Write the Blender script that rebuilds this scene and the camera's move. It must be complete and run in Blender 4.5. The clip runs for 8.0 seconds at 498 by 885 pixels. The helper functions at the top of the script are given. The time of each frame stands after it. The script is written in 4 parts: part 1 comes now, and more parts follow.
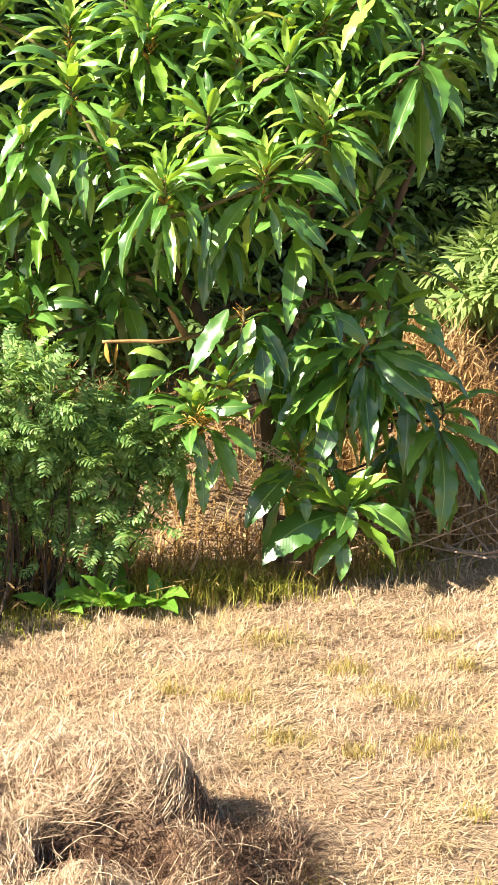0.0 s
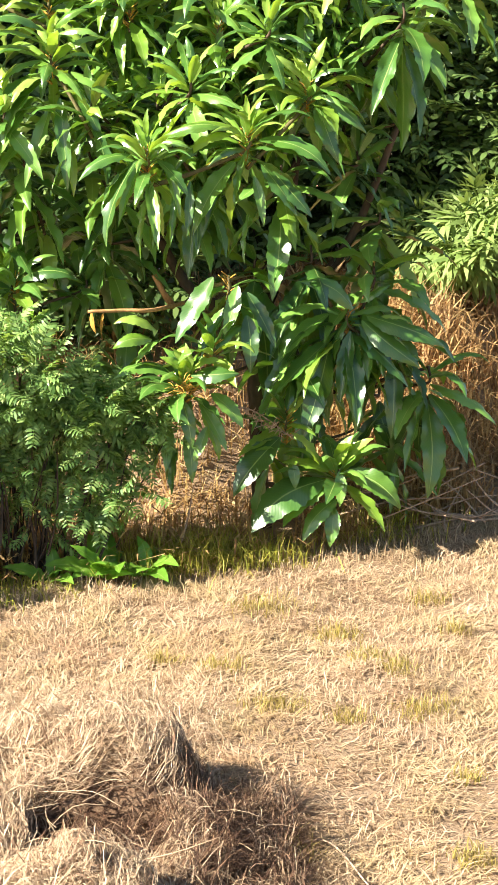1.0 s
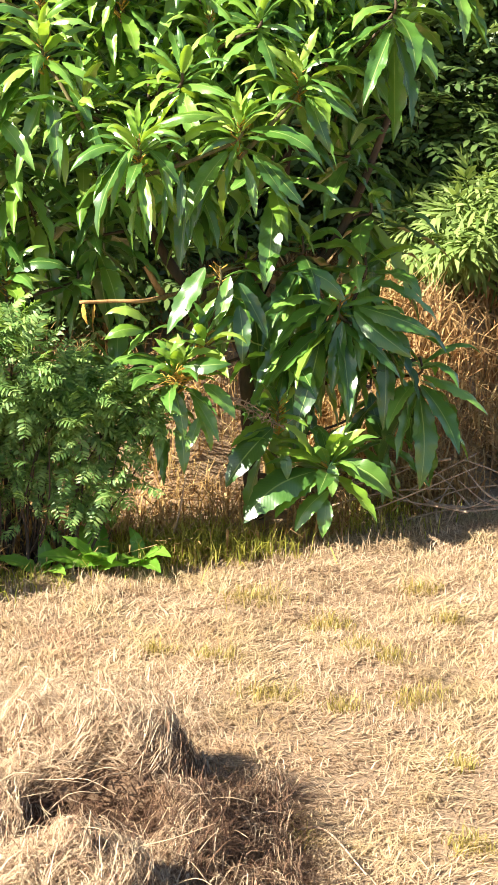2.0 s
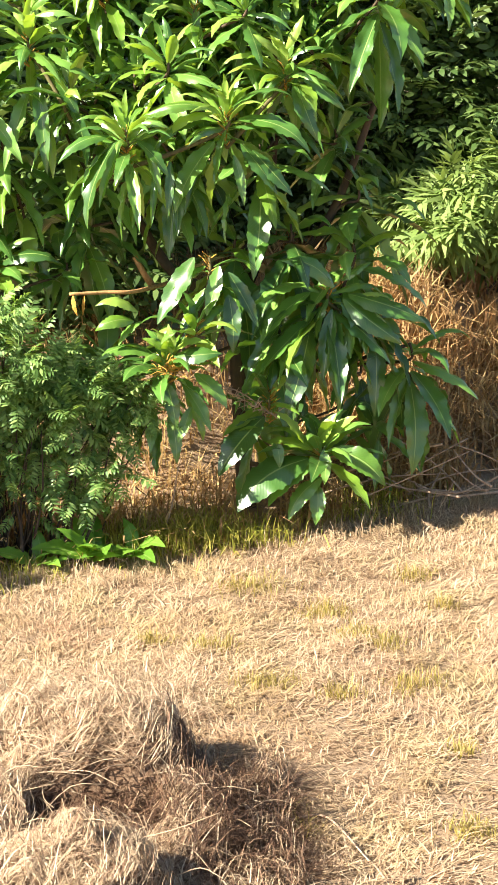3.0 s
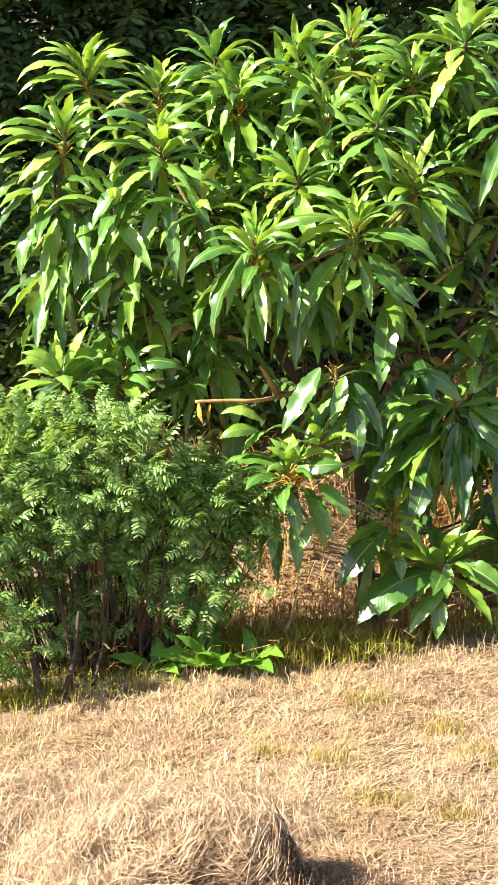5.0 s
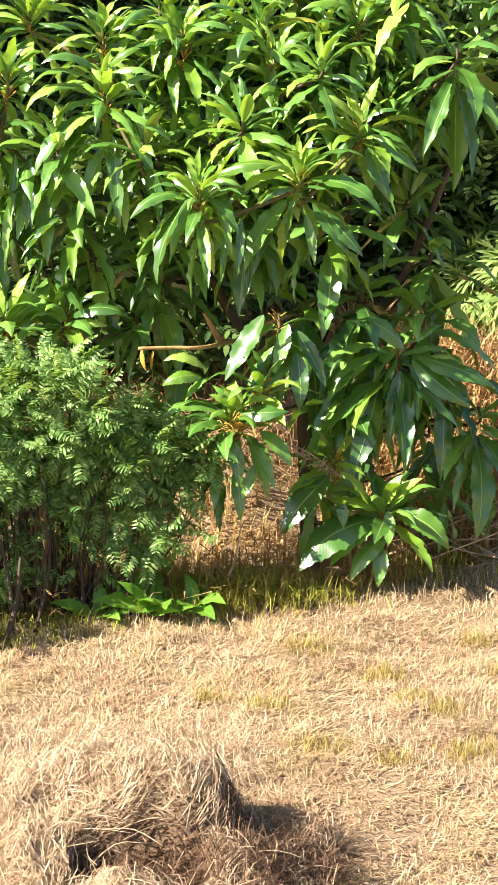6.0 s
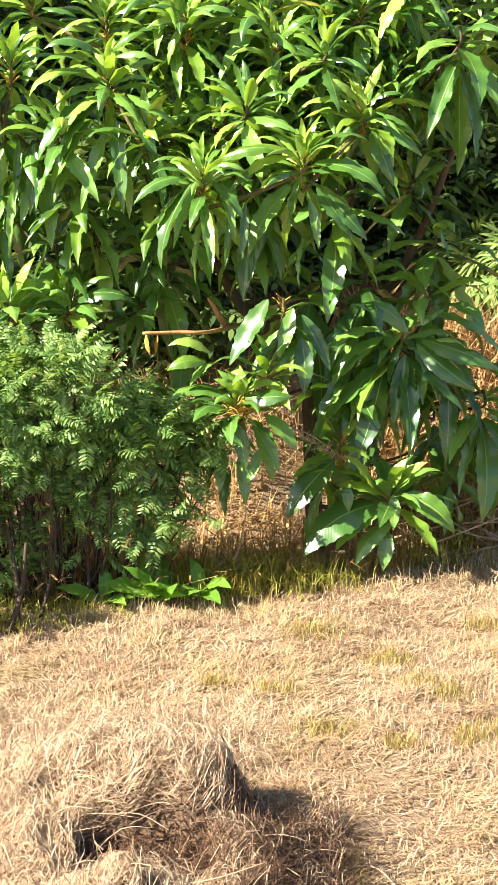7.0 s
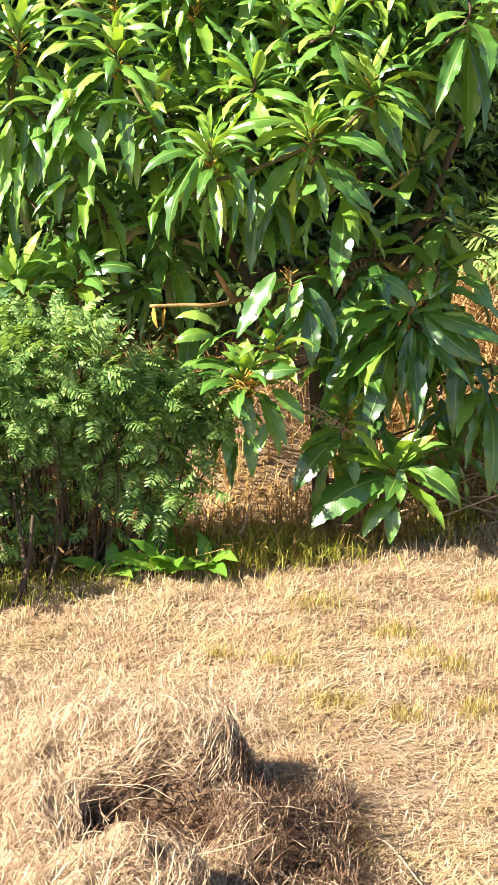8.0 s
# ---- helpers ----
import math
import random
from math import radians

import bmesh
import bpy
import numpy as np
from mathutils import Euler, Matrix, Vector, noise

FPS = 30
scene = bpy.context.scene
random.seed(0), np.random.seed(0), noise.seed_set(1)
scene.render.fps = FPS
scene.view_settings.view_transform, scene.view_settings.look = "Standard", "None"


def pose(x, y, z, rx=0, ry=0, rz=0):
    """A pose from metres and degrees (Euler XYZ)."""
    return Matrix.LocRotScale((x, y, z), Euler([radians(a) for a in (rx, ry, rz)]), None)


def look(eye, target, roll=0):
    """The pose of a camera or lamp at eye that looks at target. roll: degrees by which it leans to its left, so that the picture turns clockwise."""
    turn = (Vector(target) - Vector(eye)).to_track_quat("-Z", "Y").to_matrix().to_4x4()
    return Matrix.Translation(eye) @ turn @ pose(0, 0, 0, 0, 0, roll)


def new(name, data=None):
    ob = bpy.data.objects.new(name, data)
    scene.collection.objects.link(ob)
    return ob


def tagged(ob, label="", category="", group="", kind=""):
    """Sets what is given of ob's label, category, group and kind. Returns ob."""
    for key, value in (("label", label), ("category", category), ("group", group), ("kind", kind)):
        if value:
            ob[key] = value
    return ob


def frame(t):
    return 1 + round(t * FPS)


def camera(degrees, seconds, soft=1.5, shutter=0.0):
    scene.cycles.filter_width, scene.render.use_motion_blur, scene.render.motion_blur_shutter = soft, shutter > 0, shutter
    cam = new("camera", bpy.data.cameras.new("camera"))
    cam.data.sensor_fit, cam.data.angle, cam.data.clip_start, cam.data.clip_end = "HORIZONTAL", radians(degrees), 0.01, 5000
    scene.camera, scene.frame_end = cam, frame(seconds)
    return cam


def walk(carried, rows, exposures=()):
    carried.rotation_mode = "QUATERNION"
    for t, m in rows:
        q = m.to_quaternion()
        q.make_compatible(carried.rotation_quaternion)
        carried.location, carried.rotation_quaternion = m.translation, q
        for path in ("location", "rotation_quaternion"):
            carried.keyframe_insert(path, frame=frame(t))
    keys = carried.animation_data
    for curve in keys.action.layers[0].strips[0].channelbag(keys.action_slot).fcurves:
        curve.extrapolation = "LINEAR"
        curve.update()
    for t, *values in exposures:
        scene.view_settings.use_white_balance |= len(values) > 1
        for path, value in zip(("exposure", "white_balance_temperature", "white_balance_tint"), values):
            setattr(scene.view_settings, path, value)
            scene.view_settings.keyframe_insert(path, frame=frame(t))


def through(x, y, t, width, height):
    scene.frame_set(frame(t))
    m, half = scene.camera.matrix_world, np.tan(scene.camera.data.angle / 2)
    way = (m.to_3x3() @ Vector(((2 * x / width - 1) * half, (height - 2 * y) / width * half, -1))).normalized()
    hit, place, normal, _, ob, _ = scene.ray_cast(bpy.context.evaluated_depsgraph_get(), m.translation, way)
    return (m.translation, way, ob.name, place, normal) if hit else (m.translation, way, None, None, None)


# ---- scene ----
# The camera, held in the hand on a raised place and swung over the field's edge.
EYE = 2.6
cam = camera(15.0, 8.0, soft=0.5)


def held(t, dx, dy, dz, yaw, pitch, roll):
    eye = Vector((dx, dy, EYE + dz))
    a, b = radians(yaw), radians(pitch)
    ahead = Vector((-math.sin(a) * math.cos(b), math.cos(a) * math.cos(b), math.sin(b)))
    return t, look(eye, eye + ahead * 8, roll)


walk(cam, [
    held(0.0, -0.016, 0.001, -0.000, -1.658, -12.940, 1.118),
    held(0.2, -0.009, 0.001, -0.002, -1.291, -13.677, 1.012),
    held(0.5, 0.002, 0.002, -0.006, -0.465, -14.091, 0.527),
    held(0.8, 0.000, -0.002, -0.001, -1.613, -13.905, 0.448),
    held(1.0, -0.001, -0.004, 0.003, -1.951, -13.938, 0.217),
    held(1.2, 0.007, -0.002, -0.001, -1.985, -13.840, 0.172),
    held(2.3, -0.043, -0.009, -0.039, -2.951, -14.178, 0.292),
    held(2.5, -0.053, -0.013, -0.039, -3.536, -14.335, 0.335),
    held(2.8, -0.055, -0.013, -0.027, -3.903, -14.009, 0.046),
    held(3.0, -0.057, -0.013, -0.019, -2.834, -14.392, -0.643),
    held(3.3, -0.028, -0.005, -0.006, -1.696, -14.269, -0.773),
    held(3.5, -0.009, 0.001, 0.002, -1.491, -14.415, -0.536),
    held(3.7, 0.001, 0.003, 0.008, -1.038, -14.787, -0.140),
    held(4.0, 0.016, 0.007, 0.018, -0.000, -15.000, -0.000),
    held(4.2, 0.012, 0.004, 0.021, 1.135, -14.122, 0.141),
    held(4.3, 0.009, 0.003, 0.022, 1.510, -13.049, 0.090),
    held(4.5, 0.005, -0.000, 0.025, 2.345, -11.481, 0.836),
    held(4.7, 0.009, 0.004, 0.018, 2.159, -11.120, 0.415),
    held(5.0, 0.014, 0.010, 0.007, 1.454, -11.250, -0.181),
    held(5.2, 0.017, 0.005, -0.005, 0.636, -11.432, -0.064),
    held(6.3, 0.025, 0.003, 0.009, -0.285, -13.032, 0.496),
    held(6.5, 0.027, 0.003, 0.011, -0.210, -12.962, 0.379),
    held(6.8, 0.028, 0.002, 0.011, -0.215, -13.148, 0.198),
    held(7.0, 0.029, 0.002, 0.011, -0.068, -13.328, 0.206),
    held(7.5, 0.026, 0.006, -0.000, 0.033, -13.540, 0.707),
    held(7.7, 0.025, 0.005, 0.002, -0.382, -13.963, 0.693),
    held(8.0, 0.024, 0.003, 0.004, 0.109, -14.096, 0.357),
], exposures=[(0.0, 1.94), (8.0, 1.94)])

# ---- daylight ----
SUN_FROM = Vector((-0.82, -0.31, 0.67)).normalized()
world = bpy.data.worlds.new("daylight")
scene.world = world
world.use_nodes = True
sky = world.node_tree.nodes.new("ShaderNodeTexSky")
sky.sky_type, sky.sun_disc = "NISHITA", False
sky.sun_elevation = math.asin(SUN_FROM.z)
sky.sun_rotation = math.atan2(SUN_FROM.x, SUN_FROM.y) % (2 * math.pi)
background = world.node_tree.nodes["Background"]
background.inputs["Strength"].default_value = 0.055
world.node_tree.links.new(sky.outputs[0], background.inputs["Color"])
sun = new("sun", bpy.data.lights.new("sun", "SUN"))
sun.data.energy, sun.data.angle, sun.data.color = 5.0, radians(0.53), (1.0, 0.93, 0.80)
sun.matrix_world = look(SUN_FROM * 30, (0, 0, 0))


# ---- materials ----
class Shader:
    """A small node-tree writer."""

    def __init__(self, name):
        self.mat = bpy.data.materials.new(name)
        self.mat.use_nodes = True
        self.tree = self.mat.node_tree
        self.tree.nodes.clear()

    def node(self, kind, **settings):
        n = self.tree.nodes.new("ShaderNode" + kind)
        for key, value in settings.items():
            setattr(n, key, value)
        return n

    def link(self, a, b):
        self.tree.links.new(a, b)

    def noise(self, scale, detail=4.0, coord=None, rough=0.6):
        n = self.node("TexNoise")
        n.inputs["Scale"].default_value, n.inputs["Detail"].default_value = scale, detail
        n.inputs["Roughness"].default_value = rough
        if coord is not None:
            self.link(coord, n.inputs["Vector"])
        return n.outputs["Fac"]

    def ramp(self, fac, stops):
        n = self.node("ValToRGB")
        ramp = n.color_ramp
        while len(ramp.elements) < len(stops):
            ramp.elements.new(0.5)
        for e, (at, colour) in zip(ramp.elements, stops):
            e.position, e.color = at, (*colour, 1)
        self.link(fac, n.inputs["Fac"])
        return n.outputs["Color"]

    def mix(self, fac, a, b, blend="MIX"):
        n = self.node("Mix", data_type="RGBA", blend_type=blend)
        for value, socket in ((fac, n.inputs[0]), (a, n.inputs[6]), (b, n.inputs[7])):
            if isinstance(value, (int, float)):
                socket.default_value = value
            elif isinstance(value, tuple):
                socket.default_value = (*value, 1)
            else:
                self.link(value, socket)
        return n.outputs[2]

    def math(self, op, a, b=0.5):
        n = self.node("Math", operation=op)
        for value, socket in ((a, n.inputs[0]), (b, n.inputs[1])):
            if isinstance(value, (int, float)):
                socket.default_value = value
            else:
                self.link(value, socket)
        return n.outputs[0]

    def bump(self, height, strength, distance):
        n = self.node("Bump")
        n.inputs["Strength"].default_value, n.inputs["Distance"].default_value = strength, distance
        self.link(height, n.inputs["Height"])
        return n.outputs["Normal"]

    def surface(self, colour, rough, normal=None, through=None, share=0.0, coat=0.0, spec=0.5):
        p = self.node("BsdfPrincipled")
        self.link(colour, p.inputs["Base Color"])
        if isinstance(rough, float):
            p.inputs["Roughness"].default_value = rough
        else:
            self.link(rough, p.inputs["Roughness"])
        p.inputs["Specular IOR Level"].default_value = spec
        p.inputs["Coat Weight"].default_value = coat
        p.inputs["Coat Roughness"].default_value = 0.28
        if normal is not None:
            self.link(normal, p.inputs["Normal"])
        out, last = self.node("OutputMaterial"), p.outputs[0]
        if through is not None:
            t, m = self.node("BsdfTranslucent"), self.node("MixShader")
            self.link(through, t.inputs["Color"])
            if normal is not None:
                self.link(normal, t.inputs["Normal"])
            m.inputs[0].default_value = share
            self.link(last, m.inputs[1])
            self.link(t.outputs[0], m.inputs[2])
            last = m.outputs[0]
        self.link(last, out.inputs["Surface"])
        return self.mat


def leaf_material(name, dark, mid, light, through, joined, veins=0.0, rough=0.33, coat=0.35, share=0.34, old=None, spec=0.5):
    """A leaf: colour by piece, mottled blade, pale midrib and ribbed side veins along the UVs (u along, v across)."""
    s = Shader(name)
    piece = s.node("NewGeometry").outputs["Random Per Island"] if joined else s.node("ObjectInfo").outputs["Random"]
    stops = [(0.0, dark), (0.45, mid), (0.9, light)]
    if old is not None:
        stops = [(0.0, dark), (0.42, mid), (0.86, light), (0.988, light), (0.994, old)]
    base = s.ramp(piece, stops)
    place = s.node("TexCoord").outputs["Object"]
    base = s.mix(s.math("MULTIPLY", s.noise(11.0, 5, place), 0.45), base, s.mix(1.0, base, (0.55, 0.72, 0.5), "MULTIPLY"))
    normal = None
    if veins:
        uv = s.node("UVMap").outputs[0]
        split = s.node("SeparateXYZ")
        s.link(uv, split.inputs[0])
        u, v = split.outputs[0], split.outputs[1]
        off = s.math("ABSOLUTE", s.math("SUBTRACT", v, 0.5))
        rib = s.math("LESS_THAN", off, 0.022)
        base = s.mix(s.math("MULTIPLY", rib, 0.75), base, (0.34, 0.44, 0.13))
        wave = s.math("SINE", s.math("MULTIPLY", s.math("SUBTRACT", u, s.math("MULTIPLY", off, 0.30)), 150.0))
        base = s.mix(s.math("MULTIPLY", s.math("GREATER_THAN", wave, 0.86), 0.08), base, (0.30, 0.42, 0.11))
        height = s.math("ADD", s.math("MULTIPLY", wave, 0.5), s.math("MULTIPLY", s.noise(60.0, 2, place), 0.8))
        normal = s.bump(height, veins, 0.004)
    glow = s.mix(1.0, base, through, "MULTIPLY")
    glow2 = s.mix(0.5, glow, through)
    return s.surface(base, rough, normal, glow2, share, coat, spec)


YOUNG = ((0.104, 0.222, 0.025), (0.232, 0.385, 0.048), (0.365, 0.495, 0.105), (0.56, 0.74, 0.06))
OLD = ((0.036, 0.100, 0.020), (0.088, 0.205, 0.034), (0.180, 0.335, 0.058), (0.36, 0.62, 0.045))
LEAF_YOUNG = leaf_material("young leaf", *YOUNG, False, 0.06, coat=0.6)
LEAF_OLD = leaf_material("old glossy leaf", *OLD, False, 0.06, coat=0.9, share=0.24)
CROWN_YOUNG = leaf_material("young leaf in the crown", *YOUNG, True, 0.06, coat=0.6)
CROWN_OLD = leaf_material("old glossy leaf in the crown", *OLD, True, 0.06, coat=0.9, share=0.16, old=(0.30, 0.26, 0.03))
FROND = leaf_material("feathery leaf", (0.064, 0.135, 0.040), (0.175, 0.300, 0.082), (0.360, 0.475, 0.160), (0.54, 0.70, 0.11), True, rough=0.45, coat=0.0, share=0.36, spec=0.36)
SHRUB = leaf_material("finger leaf", (0.105, 0.165, 0.038), (0.200, 0.280, 0.075), (0.330, 0.410, 0.135), (0.58, 0.70, 0.17), True, rough=0.6, coat=0.0, share=0.32, spec=0.3)
HEDGE = leaf_material("hedge leaf", (0.036, 0.072, 0.022), (0.084, 0.142, 0.040), (0.180, 0.255, 0.080), (0.44, 0.58, 0.13), True, rough=0.42, coat=0.08, share=0.28, spec=0.35)
WEED = leaf_material("weed leaf", (0.110, 0.250, 0.026), (0.165, 0.340, 0.036), (0.230, 0.420, 0.050), (0.42, 0.70, 0.06), False, 0.10, rough=0.42, coat=0.1)


def bark_material(name, dark, light, scale, lichen=0.6):
    s = Shader(name)
    place = s.node("TexCoord").outputs["Object"]
    stretch = s.node("Mapping")
    stretch.inputs["Scale"].default_value = (1, 1, 0.35)
    s.link(place, stretch.inputs["Vector"])
    grain = s.noise(scale, 6, stretch.outputs[0])
    patch = s.noise(7.0, 3, place)
    colour = s.mix(s.math("MULTIPLY", patch, lichen), s.ramp(grain, [(0.3, dark), (0.7, light)]), (0.13, 0.11, 0.08))
    return s.surface(colour, 0.85, s.bump(grain, 0.6, 0.006), spec=0.2)


BARK = bark_material("brown bark", (0.035, 0.022, 0.014), (0.12, 0.070, 0.04), 40)
SHOOT = bark_material("green-brown shoot", (0.09, 0.07, 0.02), (0.19, 0.17, 0.05), 70)
TWIG = bark_material("reddish twig", (0.030, 0.016, 0.012), (0.085, 0.046, 0.030), 60)
DEADWOOD = bark_material("dry barkless wood", (0.30, 0.15, 0.06), (0.56, 0.32, 0.13), 60, 0.1)
STICK = bark_material("dry stick", (0.30, 0.19, 0.12), (0.60, 0.43, 0.30), 70, 0.1)
SCAR = bark_material("orange petiole stub", (0.46, 0.22, 0.03), (0.66, 0.40, 0.09), 90, 0.1)


def blade_material(name, stops, share=0.25, rough=0.62, patch=None, patch_scale=2.2):
    """Grass or straw: colour by blade, with larger patches over the ground."""
    s = Shader(name)
    piece = s.node("NewGeometry").outputs["Random Per Island"]
    colour = s.ramp(piece, stops)
    place = s.node("TexCoord").outputs["Object"]
    if patch is not None:
        broad = s.ramp(s.noise(patch_scale, 4, place), [(0.44, (0, 0, 0)), (0.66, (1, 1, 1))])
        colour = s.mix(s.math("MULTIPLY", broad, 0.55), colour, patch)
        worn = s.ramp(s.noise(patch_scale * 0.6, 3, place), [(0.50, (0, 0, 0)), (0.70, (1, 1, 1))])
        colour = s.mix(s.math("MULTIPLY", worn, 0.42), colour, (0.36, 0.22, 0.145))
        pale = s.ramp(s.noise(patch_scale * 0.8, 5, place, 0.7), [(0.30, (1, 1, 1)), (0.44, (0, 0, 0))])
        colour = s.mix(s.math("MULTIPLY", pale, 0.40), colour, (0.64, 0.54, 0.43))
    colour = s.mix(0.35, colour, s.ramp(s.noise(45.0, 3, place), [(0.3, (0.30, 0.20, 0.10)), (0.7, (0.80, 0.66, 0.42))]), "OVERLAY")
    return s.surface(colour, rough, None, colour, share, spec=0.3)


STUBBLE = blade_material("cut dry grass", [(0.0, (0.20, 0.130, 0.082)), (0.25, (0.38, 0.280, 0.190)), (0.55, (0.54, 0.425, 0.305)), (1.0, (0.61, 0.505, 0.385))], patch=(0.44, 0.37, 0.20))
STRAW = blade_material("hay", [(0.0, (0.17, 0.100, 0.068)), (0.25, (0.38, 0.280, 0.195)), (0.7, (0.52, 0.420, 0.312)), (1.0, (0.62, 0.53, 0.42))], share=0.18, rough=0.5)
# old brown hay, its colour also carrying the shade of hollow and flank
SHADEHAY = blade_material("brown hay darkened for shade", [(0.0, (0.06, 0.034, 0.024)), (0.5, (0.15, 0.088, 0.060)), (0.9, (0.27, 0.175, 0.12)), (1.0, (0.46, 0.35, 0.24))], share=0.1, rough=0.6)
GREENISH = blade_material("yellow-green grass", [(0.0, (0.22, 0.20, 0.045)), (0.5, (0.36, 0.31, 0.09)), (1.0, (0.50, 0.42, 0.18))], share=0.35)
DRYWEED = blade_material("brown dry weeds", [(0.0, (0.18, 0.105, 0.050)), (0.35, (0.40, 0.275, 0.125)), (0.75, (0.58, 0.430, 0.200)), (1.0, (0.70, 0.57, 0.31))], share=0.32, patch=(0.44, 0.26, 0.13), patch_scale=1.6)
FRESH = blade_material("green undergrowth", [(0.0, (0.16, 0.20, 0.03)), (0.5, (0.36, 0.38, 0.06)), (1.0, (0.56, 0.52, 0.14))], share=0.4)


def soil_material():
    s = Shader("dry litter and soil")
    place = s.node("TexCoord").outputs["Object"]
    fine, broad = s.noise(55.0, 8, place, 0.7), s.noise(1.7, 4, place)
    colour = s.ramp(fine, [(0.25, (0.15, 0.098, 0.062)), (0.5, (0.30, 0.210, 0.135)), (0.75, (0.44, 0.335, 0.225))])
    colour = s.mix(s.math("MULTIPLY", broad, 0.5), colour, (0.34, 0.23, 0.14))
    return s.surface(colour, 0.95, s.bump(fine, 0.9, 0.02), spec=0.1)


SOIL = soil_material()


# ---- mesh helpers ----
def joined_mesh(name, verts, faces, uvs=None, smooth=True):
    me = bpy.data.meshes.new(name)
    me.from_pydata(verts if isinstance(verts, list) else verts.tolist(), [], faces if isinstance(faces, list) else faces.tolist())
    if uvs is not None:
        layer = me.uv_layers.new(name="UVMap")
        index = np.empty(len(me.loops), dtype=np.int32)
        me.loops.foreach_get("vertex_index", index)
        layer.data.foreach_set("uv", np.asarray(uvs, dtype=np.float32)[index].ravel())
    if smooth:
        me.polygons.foreach_set("use_smooth", np.ones(len(me.polygons), dtype=bool))
    me.update()
    return me


def part(name, data, material, parent=None, label="", place=None, kind=""):
    """Links a mesh (or a bmesh) as one object under a thing."""
    if isinstance(data, bmesh.types.BMesh):
        me = bpy.data.meshes.new(name)
        data.to_mesh(me)
        data.free()
        data = me
    if material is not None and not data.materials:
        data.materials.append(material)
    ob = new(name, data)
    ob.parent = parent
    if place is not None:
        ob.matrix_basis = place
    return tagged(ob, label=label, kind=kind)


def thing(name, at, label, category, group="", kind=""):
    ob = new(name)
    ob.empty_display_size = 0.1
    ob.location = at
    return tagged(ob, label, category, group, kind)


class Heap:
    """Gathers many small pieces for one mesh."""

    def __init__(self):
        self.verts, self.faces, self.uvs, self.count = [], [], [], 0

    def add(self, verts, faces, uvs=None):
        self.verts.append(np.asarray(verts))
        self.faces.extend([tuple(i + self.count for i in f) for f in faces])
        self.uvs.append(np.zeros((len(verts), 2)) if uvs is None else np.asarray(uvs))
        self.count += len(verts)

    def mesh(self, name):
        return joined_mesh(name, np.concatenate(self.verts), self.faces, np.concatenate(self.uvs))


def smoothed(points, steps):
    """A Catmull-Rom line through the points."""
    p = [np.array(q, float) for q in points]
    p = [2 * p[0] - p[1], *p, 2 * p[-1] - p[-2]]
    line = []
    for a, b, c, d in zip(p, p[1:], p[2:], p[3:]):
        for t in np.linspace(0, 1, steps, endpoint=False):
            line.append(0.5 * (2 * b + (c - a) * t + (2 * a - 5 * b + 4 * c - d) * t**2 + (3 * b - a - 3 * c + d) * t**3))
    return np.array([*line, p[-2]])


def tube(points, r0, r1, sides=7, steps=6, knobs=0.0, rng=None):
    """A tapered, slightly knobbly stem along points: verts and faces."""
    line = smoothed(points, steps)
    rng = rng or np.random.default_rng(3)
    verts, faces = [], []
    for k, at in enumerate(line):
        ahead = line[min(k + 1, len(line) - 1)] - line[max(k - 1, 0)]
        ahead = ahead / (np.linalg.norm(ahead) + 1e-9)
        side = np.cross(ahead, (0.31, 0.9, 0.21))
        side /= np.linalg.norm(side)
        other = np.cross(ahead, side)
        r = r0 + (r1 - r0) * k / (len(line) - 1)
        for j in range(sides):
            a = 2 * math.pi * j / sides
            q = r * (1 + knobs * rng.uniform(-1, 1))
            verts.append(at + q * (math.cos(a) * side + math.sin(a) * other))
    for k in range(len(line) - 1):
        for j in range(sides):
            i, n = k * sides + j, k * sides + (j + 1) % sides
            faces.append((i, n, n + sides, i + sides))
    faces.append(tuple(range(sides))[::-1])
    faces.append(tuple(range((len(line) - 1) * sides, len(line) * sides)))
    return np.array(verts), faces


def stem(name, points, r0, r1, material, parent, label="", sides=8, knobs=0.08):
    base = np.array(parent.location)
    verts, faces = tube([np.array(p) - base for p in points], r0, r1, sides, 6, knobs)
    return part(name, joined_mesh(name, verts, faces), material, parent, label)


def blades(rng, x, y, z, length, width, lean, curl=0.5, lie=None):
    """Grass blades at the given feet: a ribbon of two lengths each, turned at random or by lie. lean: radians from upright."""
    n = len(x)
    a = rng.uniform(0, 2 * math.pi, n) if lie is None else lie
    out = np.stack([np.cos(a), np.sin(a)], 1)
    b = a + rng.normal(math.pi / 2, 0.5, n)
    flat = np.stack([np.cos(b), np.sin(b), np.zeros(n)], 1) * (width / 2)[:, None]
    foot = np.stack([x, y, z], 1)

    def step(angle, l):
        return np.concatenate([out * (np.sin(angle) * l)[:, None], (np.cos(angle) * l)[:, None]], 1)

    mid = foot + step(lean, length * 0.5)
    tip = mid + step(np.minimum(lean + curl * rng.uniform(0.2, 1.4, n), 1.75), length * 0.5)
    tip[:, 2] = np.maximum(tip[:, 2], z + 0.004)
    verts = np.stack([foot - flat, foot + flat, mid + flat * 0.85, mid - flat * 0.85, tip], 1).reshape(-1, 3)
    i = np.arange(n)[:, None] * 5
    quads, tris = (i + [0, 1, 2, 3]).tolist(), (i + [3, 2, 4]).tolist()
    return verts, quads + tris


